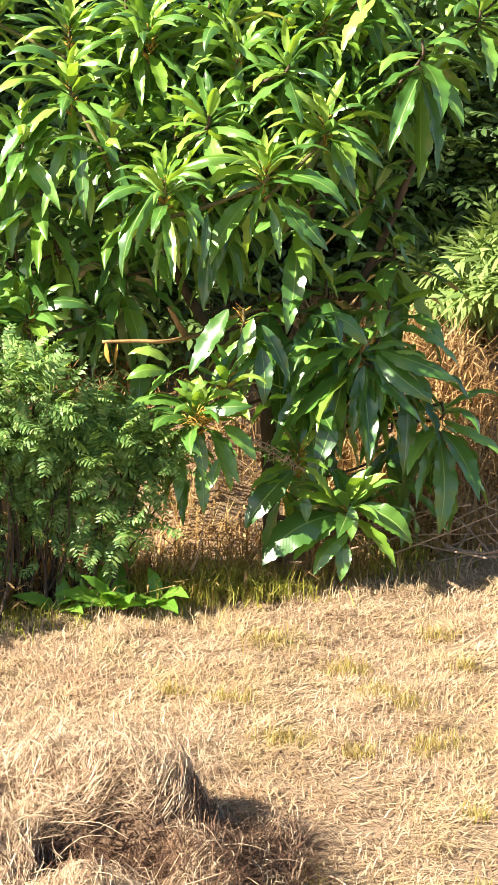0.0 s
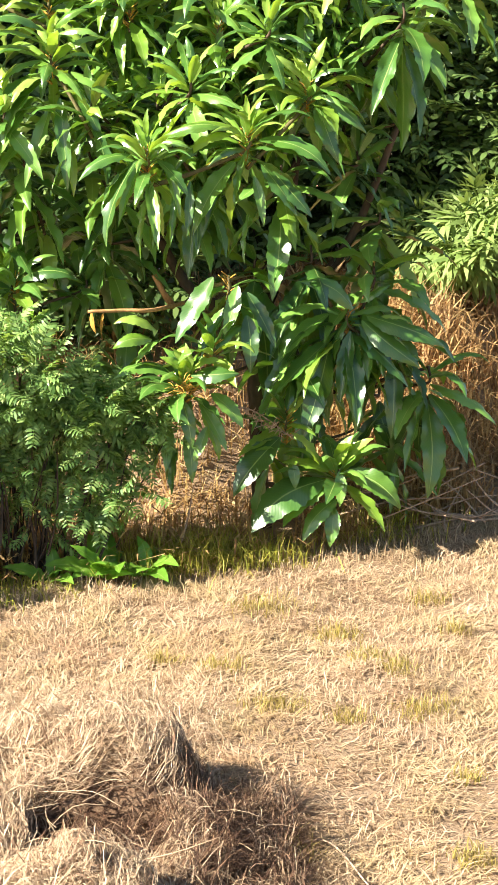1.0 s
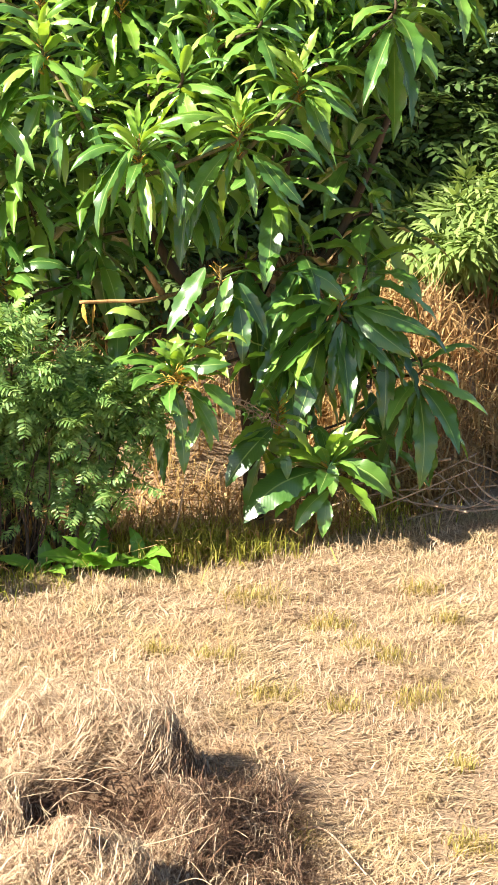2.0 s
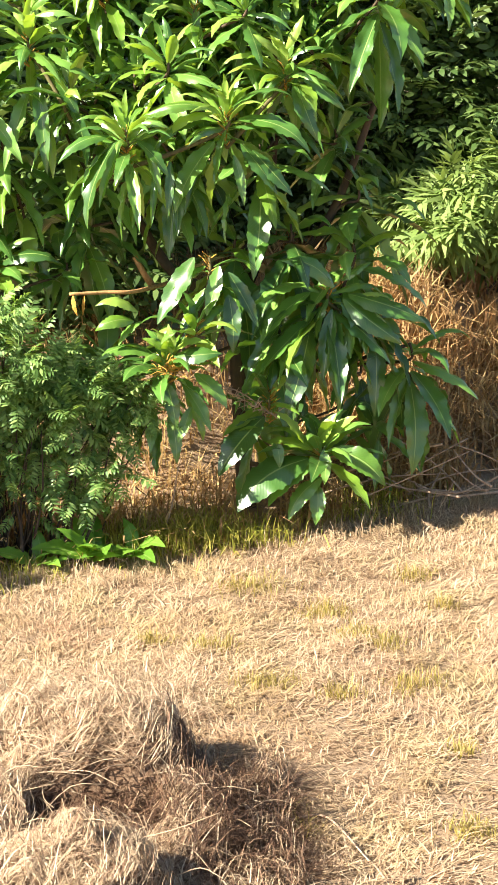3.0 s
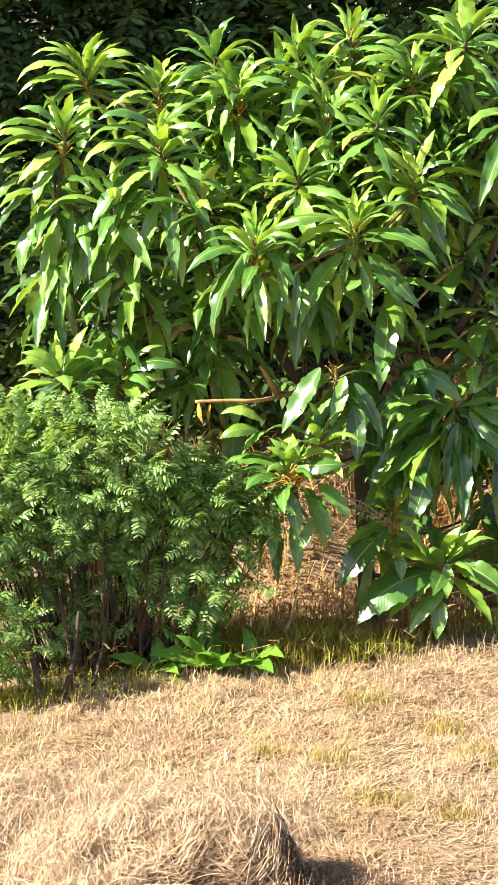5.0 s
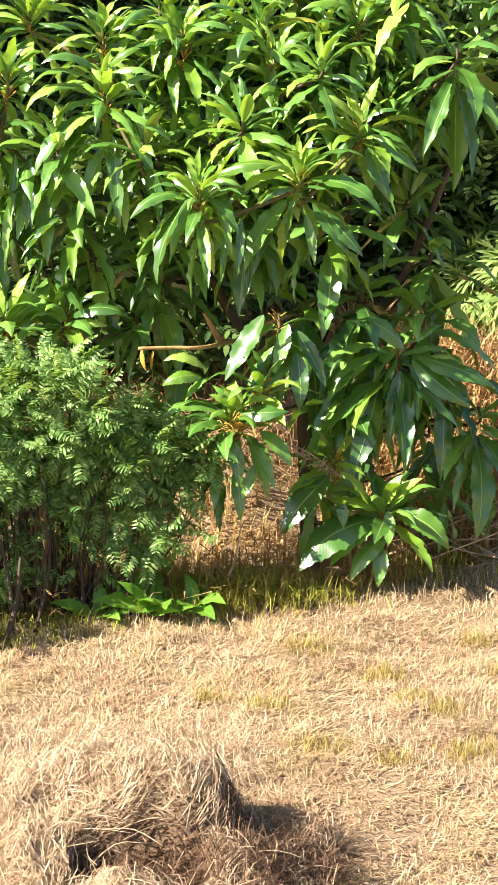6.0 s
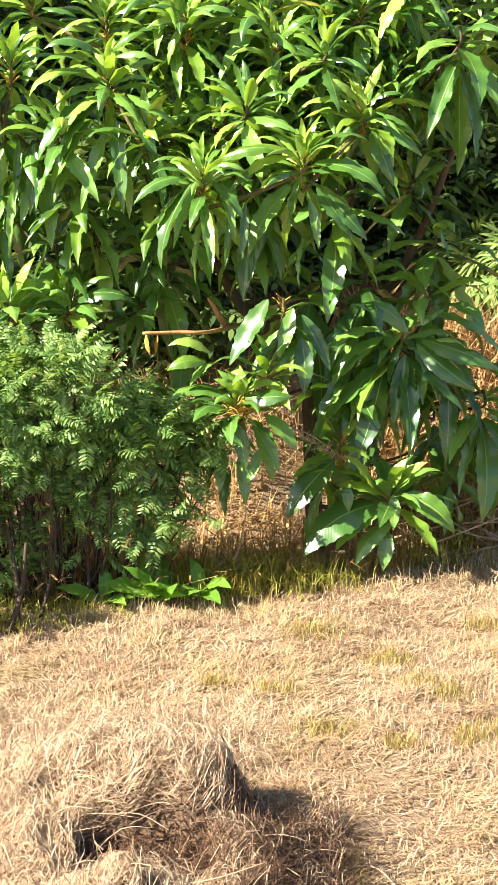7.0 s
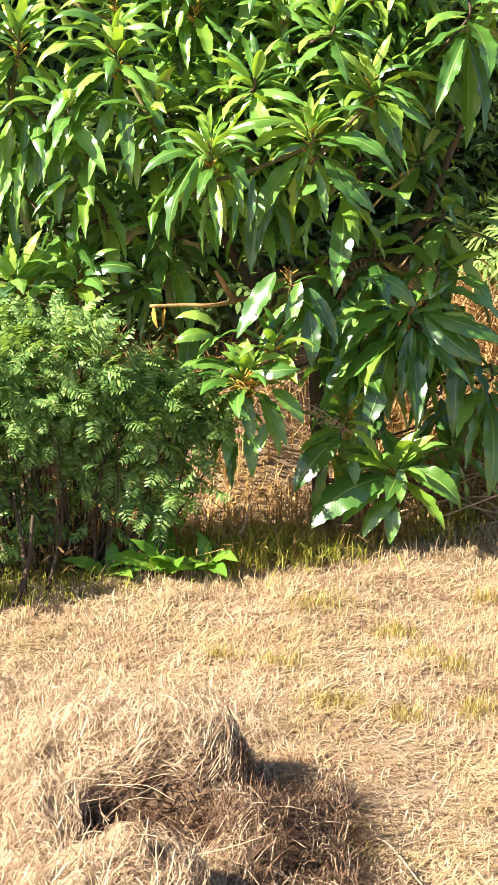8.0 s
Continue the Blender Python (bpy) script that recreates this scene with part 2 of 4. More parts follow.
# ---- the ground ----
def edge(x):
    """Where the mown field ends and the undergrowth begins."""
    return float(np.interp(x, (-6, -1.25, -0.98, -0.76, -0.5, 0.1, 0.48, 0.97, 1.3, 1.48, 1.77, 6), (4.0, 7.08, 7.25, 7.62, 7.80, 7.92, 8.18, 8.40, 8.66, 8.82, 9.16, 12.4))) + 0.03 * math.sin(7 * x)


def ease(a, b, v):
    t = min(max((v - a) / (b - a), 0.0), 1.0)
    return t * t * (3 - 2 * t)


def level(x, y):
    """The height of the ground: an almost flat field and a low bank behind it."""
    s = y - edge(max(min(x, 6), -6))
    bank = 0.74 * ease(0.95 - 0.62 * ease(0.7, 1.25, x), 2.0 - 0.3 * ease(0.7, 1.25, x), s)
    rough = 0.026 * noise.noise(Vector((x * 2.1, y * 2.1, 0.3))) + 0.013 * noise.noise(Vector((x * 7, y * 7, 1.7)))
    near = ease(30, 8, abs(x)) * ease(40, 12, abs(y - 7))
    return bank + rough * near


def ground_sheet():
    def spread(lo, hi, fine, far):
        inner = np.arange(lo, hi + 1e-6, fine)
        outer = np.geomspace(0.3, far, 16)
        return np.concatenate([lo - outer[::-1], inner, hi + outer])

    xs, ys = spread(-2.6, 3.4, 0.06, 900), spread(4.0, 12.0, 0.06, 900)
    verts = [(x, y, level(x, y)) for y in ys for x in xs]
    w = len(xs)
    faces = [(r * w + c, r * w + c + 1, r * w + w + c + 1, r * w + w + c) for r in range(len(ys) - 1) for c in range(w - 1)]
    ob = part("ground", joined_mesh("ground", verts, faces), SOIL)
    return tagged(ob, "dry mown field of pale soil and litter rising to a bank", "ground", kind="structure")


ground = ground_sheet()


def scatter(rng, n, keep, x0, x1, y0, y1):
    """Feet over a rectangle, kept where keep(x, y) is true."""
    x, y = rng.uniform(x0, x1, n), rng.uniform(y0, y1, n)
    ok = np.array([keep(a, b) for a, b in zip(x, y)])
    x, y = x[ok], y[ok]
    return x, y, np.array([level(a, b) for a, b in zip(x, y)])


def grass_mesh(name, groups, material, label, category):
    verts, faces, count = [], [], 0
    for v, f in groups:
        verts.append(v)
        faces.extend([[i + count for i in q] for q in f])
        count += len(v)
    ob = part(name, joined_mesh(name, np.concatenate(verts), faces, smooth=False), material)
    return tagged(ob, label, category, kind="stuff")


def mown_field():
    rng = np.random.default_rng(11)
    groups = []

    def strewn(n, x0, x1, y0, y1, keep, length, width, lean, curl, lift, mess):
        """Cut blades in locks that lie one way here and another there, thicker on small clumps."""
        x, y, z = scatter(rng, n, keep, x0, x1, y0, y1)
        clump = np.array([noise.noise(Vector((a * 5.5, b * 5.5, 8.1))) + 0.6 * noise.noise(Vector((a * 13, b * 13, 2.2))) for a, b in zip(x, y)])
        ok = clump > rng.uniform(-0.85, 0.42, len(x))
        x, y, z, clump = x[ok], y[ok], z[ok], clump[ok]
        m = len(x)
        lie = np.array([5.0 * noise.noise(Vector((a * 1.7, b * 1.7, 5.5))) for a, b in zip(x, y)]) + rng.normal(0, mess, m)
        z = z + 0.002 + lift * np.maximum(clump + 0.2, 0) * rng.uniform(0, 1, m)
        groups.append(blades(rng, x, y, z, rng.uniform(*length, m), rng.uniform(*width, m), rng.uniform(*lean, m), curl, lie))

    def inside(a, b):
        return b < edge(a) + 0.05

    strewn(120000, -1.9, 2.6, 4.5, 9.9, inside, (0.030, 0.10), (0.0028, 0.0060), (1.15, 1.57), 0.2, 0.030, 1.1)
    strewn(60000, -1.9, 2.6, 4.5, 9.9, inside, (0.02, 0.06), (0.0032, 0.0066), (0.7, 1.5), 0.5, 0.018, 1.8)
    # short standing stubble
    x, y, z = scatter(rng, 50000, lambda a, b: b < edge(a) + 0.1 and noise.noise(Vector((a * 3, b * 3, 6.3))) > -0.25, -1.9, 2.6, 4.5, 10.0)
    n = len(x)
    groups.append(blades(rng, x, y, z, rng.uniform(0.02, 0.065, n), rng.uniform(0.0020, 0.0042, n), np.abs(rng.normal(0.2, 0.5, n)), 0.7))
    # taller uncut stalks along the edge
    x, y, z = scatter(rng, 22000, lambda a, b: abs(b - edge(a) - 0.03) < 0.16 + 0.12 * noise.noise(Vector((a * 2, b * 2, 4))), -1.9, 2.6, 6.3, 10.2)
    n = len(x)
    groups.append(blades(rng, x, y, z, rng.uniform(0.04, 0.12, n), rng.uniform(0.002, 0.004, n), np.abs(rng.normal(0, 0.45, n)), 0.8))
    return grass_mesh("mown_grass", groups, STUBBLE, "pale dry cut grass lying over the sunlit field", "grass")


mown_field()


def bank_weeds():
    rng = np.random.default_rng(12)
    groups = []
    def patchy(a, b, least):
        return noise.noise(Vector((a * 3.4, b * 3.4, 2))) + 0.5 * noise.noise(Vector((a * 9, b * 9, 7))) > least

    x, y, z = scatter(rng, 46000, lambda a, b: a > -0.9 and (0.40 if a < -0.1 else 0.05 if a < 0.8 else 0.35) < b - edge(a) < 3.3 and patchy(a, b, -0.15), -2.4, 3.2, 6.6, 12.4)
    n = len(x)
    groups.append(blades(rng, x, y, z, rng.uniform(0.08, 0.32, n), rng.uniform(0.003, 0.009, n), np.abs(rng.normal(0.25, 0.6, n)), 1.5))
    # broken stalks and curled dead leaves lying across them
    x, y, z = scatter(rng, 9000, lambda a, b: a > -0.9 and 0.1 < b - edge(a) < 3.2, -1.0, 3.2, 7.6, 12.4)
    n = len(x)
    groups.append(blades(rng, x, y, z + rng.uniform(0.0, 0.16, n), rng.uniform(0.04, 0.13, n), rng.uniform(0.005, 0.013, n), rng.uniform(0.5, 1.7, n), 1.2))
    x, y, z = scatter(rng, 26000, lambda a, b: (0.9 if a < 1.1 else 0.22) < b - edge(a) < 3.3 and a > 0.6 and patchy(a, b, -0.25), 0.4, 3.2, 8.2, 12.4)
    n = len(x)
    groups.append(blades(rng, x, y, z, rng.uniform(0.16, 0.46, n), rng.uniform(0.006, 0.016, n), np.abs(rng.normal(0.25, 0.5, n)), 1.6))
    return grass_mesh("dry_weeds", groups, DRYWEED, "brown dry weeds and grass on the bank behind", "weeds")


bank_weeds()


def green_undergrowth():
    rng = np.random.default_rng(13)
    groups = []
    for cx, cy, r, n, tall in ((0.10, 8.20, 0.15, 560, 0.26), (-0.12, 8.14, 0.12, 380, 0.24), (0.30, 8.24, 0.14, 320, 0.20), (0.85, 8.55, 0.16, 220, 0.20), (-0.75, 7.85, 0.22, 420, 0.13), (-1.30, 7.50, 0.18, 300, 0.15), (-1.05, 7.58, 0.14, 200, 0.13), (1.0, 8.85, 0.15, 160, 0.18)):
        x, y = cx + rng.normal(0, r, n), cy + rng.normal(0, r * 0.6, n)
        z = np.array([level(a, b) for a, b in zip(x, y)])
        groups.append(blades(rng, x, y, z, rng.uniform(0.4, 1.0, n) * tall, rng.uniform(0.003, 0.007, n), np.abs(rng.normal(0.1, 0.4, n)), 1.2))
    return grass_mesh("undergrowth", groups, FRESH, "yellow-green grass growing under the tree and bush", "grass")


green_undergrowth()


def grass_tuft(at, seed, n=150, r=0.06, tall=0.075):
    rng = np.random.default_rng(seed)
    x, y = rng.normal(0, r, n), rng.normal(0, r * 0.8, n)
    z = np.array([level(at[0] + a, at[1] + b) for a, b in zip(x, y)])
    verts, faces = blades(rng, x, y, z, rng.uniform(0.5, 1.1, n) * tall, rng.uniform(0.002, 0.0045, n), np.abs(rng.normal(0.1, 0.5, n)), 0.9)
    ob = part("grass_tuft", joined_mesh("grass_tuft", verts, faces, smooth=False), GREENISH)
    ob.location = (*at, 0)
    return tagged(ob, "low yellow-green grass tuft in the dry mown field", "grass tuft", group="tufts in the field", kind="stuff")


for seed, (tx, ty, big) in enumerate(((0.86, 6.40, 1.0), (0.61, 7.21, 1.1), (0.70, 6.91, 1.0), (0.33, 6.42, 1.0), (0.13, 6.84, 0.9), (0.32, 7.54, 1.3), (1.09, 7.22, 0.6), (1.03, 7.66, 0.8), (0.57, 6.33, 0.7), (0.92, 5.81, 0.6), (0.87, 5.20, 0.9), (-0.09, 6.94, 0.6), (0.80, 6.78, 0.8), (0.30, 5.25, 0.9))):
    grass_tuft((tx, ty), 40 + seed, int(170 * big), 0.055 * big, 0.075)


# matted hay under the straws, browned for the shade deep in a heap
def matted_material():
    s = Shader("matted hay with deep shade in its brown")
    place = s.node("TexCoord").outputs["Object"]
    fine = s.noise(70.0, 6, place, 0.7)
    return s.surface(s.ramp(fine, [(0.3, (0.06, 0.034, 0.022)), (0.5, (0.20, 0.125, 0.078)), (0.75, (0.40, 0.29, 0.19))]), 0.95, s.bump(fine, 1.0, 0.02), spec=0.1)


MATTED = matted_material()


# ---- the hay heaps ----
def hay_heap(at, size, shape, strands, stalks, seed, label, mess=1.0, inside=None):
    """A mound with loose hay all over it. shape(u, v): its height over the unit square."""
    rng = np.random.default_rng(seed)
    ob = thing("hay_heap", (at[0], at[1], level(*at)), label, "hay heap", group="hay heaps")
    n = 46
    grid = np.linspace(-1, 1, n)

    def height(u, v):
        bumps = 0.16 * noise.noise(Vector((u * 2.4, v * 2.4, seed))) + 0.11 * noise.noise(Vector((u * 6, v * 6, seed))) + 0.06 * noise.noise(Vector((u * 14, v * 14, seed)))
        warp = Vector((u * 2.0, v * 2.0, seed + 9.0))
        h = shape(u + 0.06 * noise.noise(warp), v + 0.06 * noise.noise(warp + Vector((5, 0, 0))))
        return size[2] * (h + bumps * min(h * 2.5, 1)) - 0.02

    verts = [(u * size[0], v * size[1], height(u, v)) for v in grid for u in grid]
    faces = [(r * n + c, r * n + c + 1, r * n + n + c + 1, r * n + n + c) for r in range(n - 1) for c in range(n - 1)]
    part("mound", joined_mesh("mound", verts, faces), MATTED, ob)
    # loose hay, laid over it in locks
    loose, old = Heap(), Heap()
    for _ in range(strands):
        u, v = rng.uniform(-1, 1, 2)
        h = shape(u, v)
        if h < 0.10 * rng.random() and (inside is None or inside(u, v) < 0.2):
            continue
        swirl = 5.0 * noise.noise(Vector((u * 3.0, v * 3.0, seed + 5.0))) + rng.normal(0, mess)
        way = np.array([math.cos(swirl), math.sin(swirl)])
        way /= np.linalg.norm(way) + 1e-6
        length, wide = rng.uniform(0.04, 0.13), rng.uniform(0.0008, 0.0020)
        side = np.array([-way[1], way[0]])
        x, y, bow, ribbon = u * size[0], v * size[1], rng.uniform(-0.5, 0.5), []
        lift = rng.uniform(0.002, 0.022) if rng.random() < 0.8 else rng.uniform(0.02, 0.05)
        for k in range(4):
            f = k / 3
            px, py = x + way[0] * length * f + side[0] * bow * length * f * f, y + way[1] * length * f + side[1] * bow * length * f * f
            pz = max(height(px / size[0], py / size[1]), 0.0) + lift * (1 + 1.2 * math.sin(math.pi * f)) if max(abs(px / size[0]), abs(py / size[1])) < 1 else 0.008
            w = wide * (1 - 0.6 * f)
            ribbon += [(px - side[0] * w, py - side[1] * w, pz), (px + side[0] * w, py + side[1] * w, pz + wide * rng.uniform(-1, 1))]
        drop = [q[2] for q in ribbon]
        if max(drop) - min(drop) > 0.62 * length:
            continue
        # straws go to the shade-brown hay where inside is high
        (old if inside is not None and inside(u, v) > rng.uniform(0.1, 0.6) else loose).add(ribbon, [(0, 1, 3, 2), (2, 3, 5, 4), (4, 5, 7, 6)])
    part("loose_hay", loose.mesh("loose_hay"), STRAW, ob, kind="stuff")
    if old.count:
        part("old_hay", old.mesh("old_hay"), SHADEHAY, ob, "brown old hay, darkened for shade, in the hollow and down one flank", kind="stuff")
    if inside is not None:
        # more straws in the hollow, their brown standing in for its shade
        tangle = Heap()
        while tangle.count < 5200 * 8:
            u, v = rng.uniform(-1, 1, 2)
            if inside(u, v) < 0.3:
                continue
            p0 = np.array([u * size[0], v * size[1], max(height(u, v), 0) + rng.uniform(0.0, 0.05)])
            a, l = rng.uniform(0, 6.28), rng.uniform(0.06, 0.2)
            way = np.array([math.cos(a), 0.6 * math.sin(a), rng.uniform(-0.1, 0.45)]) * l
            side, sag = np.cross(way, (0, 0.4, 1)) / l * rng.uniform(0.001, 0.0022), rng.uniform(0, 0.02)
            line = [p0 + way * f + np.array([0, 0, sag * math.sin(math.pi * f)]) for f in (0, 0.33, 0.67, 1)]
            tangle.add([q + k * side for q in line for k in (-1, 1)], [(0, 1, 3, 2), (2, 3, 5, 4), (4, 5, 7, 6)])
        part("tangled_hay", tangle.mesh("tangled_hay"), SHADEHAY, ob, "tangled straws coloured brown for the shade in the hollow", kind="stuff")
    # single stalks that stand off the heap
    for _ in range(stalks):
        u, v = rng.uniform(-0.5, 0.7), rng.uniform(-0.7, 0.2)
        a, length = rng.uniform(-2.4, 1.6), rng.uniform(0.08, 0.28)
        p0 = np.array([u * size[0], v * size[1], max(height(u, v), 0) + 0.004])
        p2 = p0 + length * np.array([math.cos(a), 0.6 * math.sin(a) - 0.15, rng.uniform(-0.15, 0.45)])
        p2[2] = max(p2[2], max(height(min(max(p2[0] / size[0], -1), 1), min(max(p2[1] / size[1], -1), 1)), 0) + 0.012)
        p1 = (p0 + p2) / 2 + np.array([0, 0, 0.015]) + rng.normal(0, 0.016, 3)
        tv, tf = tube([p0, p1, p2], 0.0021, 0.0011, 4, 3)
        part("stalk", joined_mesh("stalk", tv, tf), STRAW, ob)
    return ob


def bump_at(u, v, cu, cv, ru, rv, power=1.0):
    d = ((u - cu) / ru) ** 2 + ((v - cv) / rv) ** 2
    return max(0.0, 1 - d) ** power


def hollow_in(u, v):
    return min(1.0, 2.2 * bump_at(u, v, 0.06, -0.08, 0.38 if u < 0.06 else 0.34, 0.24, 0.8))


def shade_hay_in(u, v):
    """Where brown old hay with shade put into its colour lies: the hollow and the flank turned from the sun."""
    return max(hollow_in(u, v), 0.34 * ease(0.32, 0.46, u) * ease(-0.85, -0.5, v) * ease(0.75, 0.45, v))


def big_heap(u, v):
    dome = 0.74 * bump_at(u, v, -0.34, 0.50, 0.76, 0.54, 0.6)
    crest = 0.90 * bump_at(u, v, 0.22, 0.44, 0.70 if u < 0.22 else 0.34, 0.42, 0.7)
    ridge = 0.36 * bump_at(u, v, 0.40, 0.0, 0.30 if u < 0.40 else 0.36, 0.66, 0.7)
    lip = 0.54 * bump_at(u, v, -0.54, 0.04, 0.44, 0.56, 0.8)
    front = 0.70 * bump_at(u, v, -0.06, -0.78, 0.86 if u < -0.06 else 0.54, 0.44, 0.7)
    skirt = 0.14 * bump_at(u, v, -0.1, 0.0, 0.9, 1.0, 0.8)
    return max(max(dome, crest, lip) * (1 - 0.96 * hollow_in(u, v)), ridge * (1 - 0.8 * hollow_in(u, v)), front, skirt)


def flat_heap(u, v):
    return bump_at(u, v, 0, 0, 1, 1, 0.9)


hay_heap((-0.28, 5.28), (0.62, 0.72, 0.36), big_heap, 60000, 90, 21, "heap of raked pale dry hay with a shaded hollow", 1.5, shade_hay_in)
hay_heap((1.62, 6.72), (0.48, 0.46, 0.17), flat_heap, 9000, 4, 22, "low heap of pale dry hay on the mown field", 1.5)
hay_heap((-1.10, 6.30), (0.55, 0.40, 0.07), flat_heap, 8000, 3, 23, "thin spread of bleached hay on the mown field", 2.5)
hay_heap((-0.42, 6.25), (0.55, 0.34, 0.05), flat_heap, 7000, 3, 24, "thin spread of bleached hay behind the hay heap", 2.5)


# ---- leaves ----
def leaf_shape(arc, fold, wave, width, seed, rows=20):
    """A long toothed leaf, arched by arc radians, its base at 0 and its tip at 1 on the x axis, upper side +z: verts, faces, uvs."""
    rng = np.random.default_rng(seed)
    phase, sway = rng.uniform(0, 6), rng.uniform(-0.05, 0.05)
    heading = [arc * (0.5 - (0.35 * u + 0.65 * u * u)) for u in np.linspace(0, 1, rows + 1)]
    line = [np.zeros(2)]
    for h in heading[:-1]:
        line.append(line[-1] + np.array([math.cos(h), math.sin(h)]) / rows)
    line = np.array(line)
    tilt, span = math.atan2(line[-1, 1], line[-1, 0]), float(np.linalg.norm(line[-1]))
    turn = np.array([[math.cos(tilt), math.sin(tilt)], [-math.sin(tilt), math.cos(tilt)]])
    line = line @ turn.T / span
    verts, uvs, faces = [], [], []
    for k in range(rows + 1):
        u = k / rows
        h = heading[k] - tilt
        half = 0.5 * width / span * (math.sin(math.pi * u ** 0.92) ** 0.78 * (1 - 0.32 * u ** 3) if 0 < u < 1 else 0.0) + 0.007 * (1 - u) + 0.001
        half *= 1 + (0.07 if k % 2 else -0.04) * (0.08 < u < 0.95)
        for c in (-1, -0.55, 0, 0.55, 1):
            ruffle = wave * abs(c) ** 2 * (math.sin(u * 21 + phase + (1.3 if c > 0 else 0)) + 0.45 * math.sin(u * 47 + phase)) * math.sin(math.pi * u)
            up = abs(c) * half * math.sin(fold) + ruffle
            verts.append((line[k, 0] - math.sin(h) * up, sway * math.sin(math.pi * u) + c * half * math.cos(fold), line[k, 1] + math.cos(h) * up))
            uvs.append((u, 0.5 + 0.5 * c))
    for k in range(rows):
        for c in range(4):
            i = k * 5 + c
            faces.append((i, i + 5, i + 6, i + 1))
    return np.array(verts), faces, np.array(uvs)


# hanging, drooping, arched, strongly arched; then the same more folded or more ruffled
LEAVES = [leaf_shape(b, f, w, 0.185, 70 + i) for i, (b, f, w) in enumerate((
    (0.45, 0.42, 0.020), (0.85, 0.34, 0.020), (1.25, -0.50, 0.016), (1.80, -0.55, 0.014),
    (0.35, 0.80, 0.026), (0.80, -0.35, 0.022), (1.15, 0.20, 0.022), (1.60, -0.75, 0.016)))]
YOUNG_MESHES = [joined_mesh("leaf", *shape) for shape in LEAVES]
OLD_MESHES = [joined_mesh("leaf", *shape) for shape in LEAVES]
crown_young, crown_old = Heap(), Heap()
leaf_rng = np.random.default_rng(31)
leaf_parts, tips = [], []


def turned(at, ahead, face, length, broad):
    """The pose of a piece that lies along ahead and shows its upper side to face."""
    x = Vector(ahead).normalized()
    z = Vector(face) - Vector(face).dot(x) * x
    z = z.normalized() if z.length > 1e-4 else Vector((0, -1, 0))
    y = z.cross(x)
    m = Matrix((x, y, z)).transposed().to_4x4()
    return Matrix.Translation(at) @ m @ Matrix.Diagonal((length, length * broad, length, 1))


def put_leaf(at, ahead, face, length, bow, single, broad, young):
    kind = bow + (4 if leaf_rng.random() < 0.42 else 0)
    m = turned(Vector(at), ahead, face, length, leaf_rng.uniform(0.85, 1.15) * broad)
    if single and len(leaf_parts) < 300:
        local = Matrix.Translation(-tree.location) @ m
        meshes, material = (YOUNG_MESHES, LEAF_YOUNG) if young else (OLD_MESHES, LEAF_OLD)
        leaf_parts.append(part("leaf", meshes[kind], material, tree, place=local))
    else:
        v, f, uv = LEAVES[kind]
        local = np.array(Matrix.Translation(-tree.location) @ m)
        (crown_young if young else crown_old).add(v @ local[:3, :3].T + local[:3, 3], f, uv)


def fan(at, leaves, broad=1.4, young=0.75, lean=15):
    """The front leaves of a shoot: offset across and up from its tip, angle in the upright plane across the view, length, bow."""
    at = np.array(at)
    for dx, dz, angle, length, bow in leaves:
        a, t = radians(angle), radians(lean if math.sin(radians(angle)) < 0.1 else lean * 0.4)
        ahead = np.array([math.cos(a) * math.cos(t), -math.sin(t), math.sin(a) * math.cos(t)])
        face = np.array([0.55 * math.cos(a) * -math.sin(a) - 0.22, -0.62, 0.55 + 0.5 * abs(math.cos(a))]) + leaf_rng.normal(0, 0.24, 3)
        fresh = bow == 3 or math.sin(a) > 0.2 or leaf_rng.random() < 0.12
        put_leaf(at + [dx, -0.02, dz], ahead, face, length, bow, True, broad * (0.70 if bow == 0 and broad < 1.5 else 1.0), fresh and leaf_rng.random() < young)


def whorl(at, length, count, style, young=0.3, single=False, clear=False):
    """A tuft of leaves all round a shoot's tip: short upright ones inside, long arching ones outside, old ones hanging below.
    clear: few of them towards the field, where the front leaves are."""
    at = np.array(at)
    high, low, sag = {"arch": (68, -62, 0.10), "droop": (15, -78, 0.16), "low": (62, -28, 0.06)}[style]
    spin = leaf_rng.uniform(0, 6)
    for k in range(count):
        f = (k + 0.5) / count
        a = spin + k * 2.399 + leaf_rng.uniform(-0.25, 0.25)
        if clear and math.sin(a) < -0.25 and leaf_rng.random() < 0.55:
            continue
        outward = np.array([math.cos(a), math.sin(a), 0])
        e = radians(high + (low - high) * f ** 0.85 + leaf_rng.uniform(-9, 9))
        size = length * (0.55 + 0.5 * f ** 0.6) * leaf_rng.uniform(0.85, 1.12)
        bow = 2 if f < 0.2 else 3 if f < 0.62 else 2 if f < 0.78 else 1 if f < 0.9 else 0
        if style == "droop":
            bow = (3, 2, 1, 0, 0)[min(int(f * 5), 4)]
        ahead = outward * math.cos(e) + np.array([0, 0, math.sin(e)])
        face = -outward * math.sin(e) + np.array([0, 0, math.cos(e)]) + leaf_rng.normal(0, 0.22, 3)
        put_leaf(at + ahead * 0.012 - np.array([0, 0, sag * f]), ahead, face, size, bow, single, {"arch": 1.25, "droop": 1.35, "low": 1.7}[style], leaf_rng.random() < young * (1.3 - 0.7 * f))
    tips.append((at, single))


tree = thing("tree", (0.38, 8.8, level(0.38, 8.8)), "young tree with whorls of long glossy toothed green leaves", "tree")
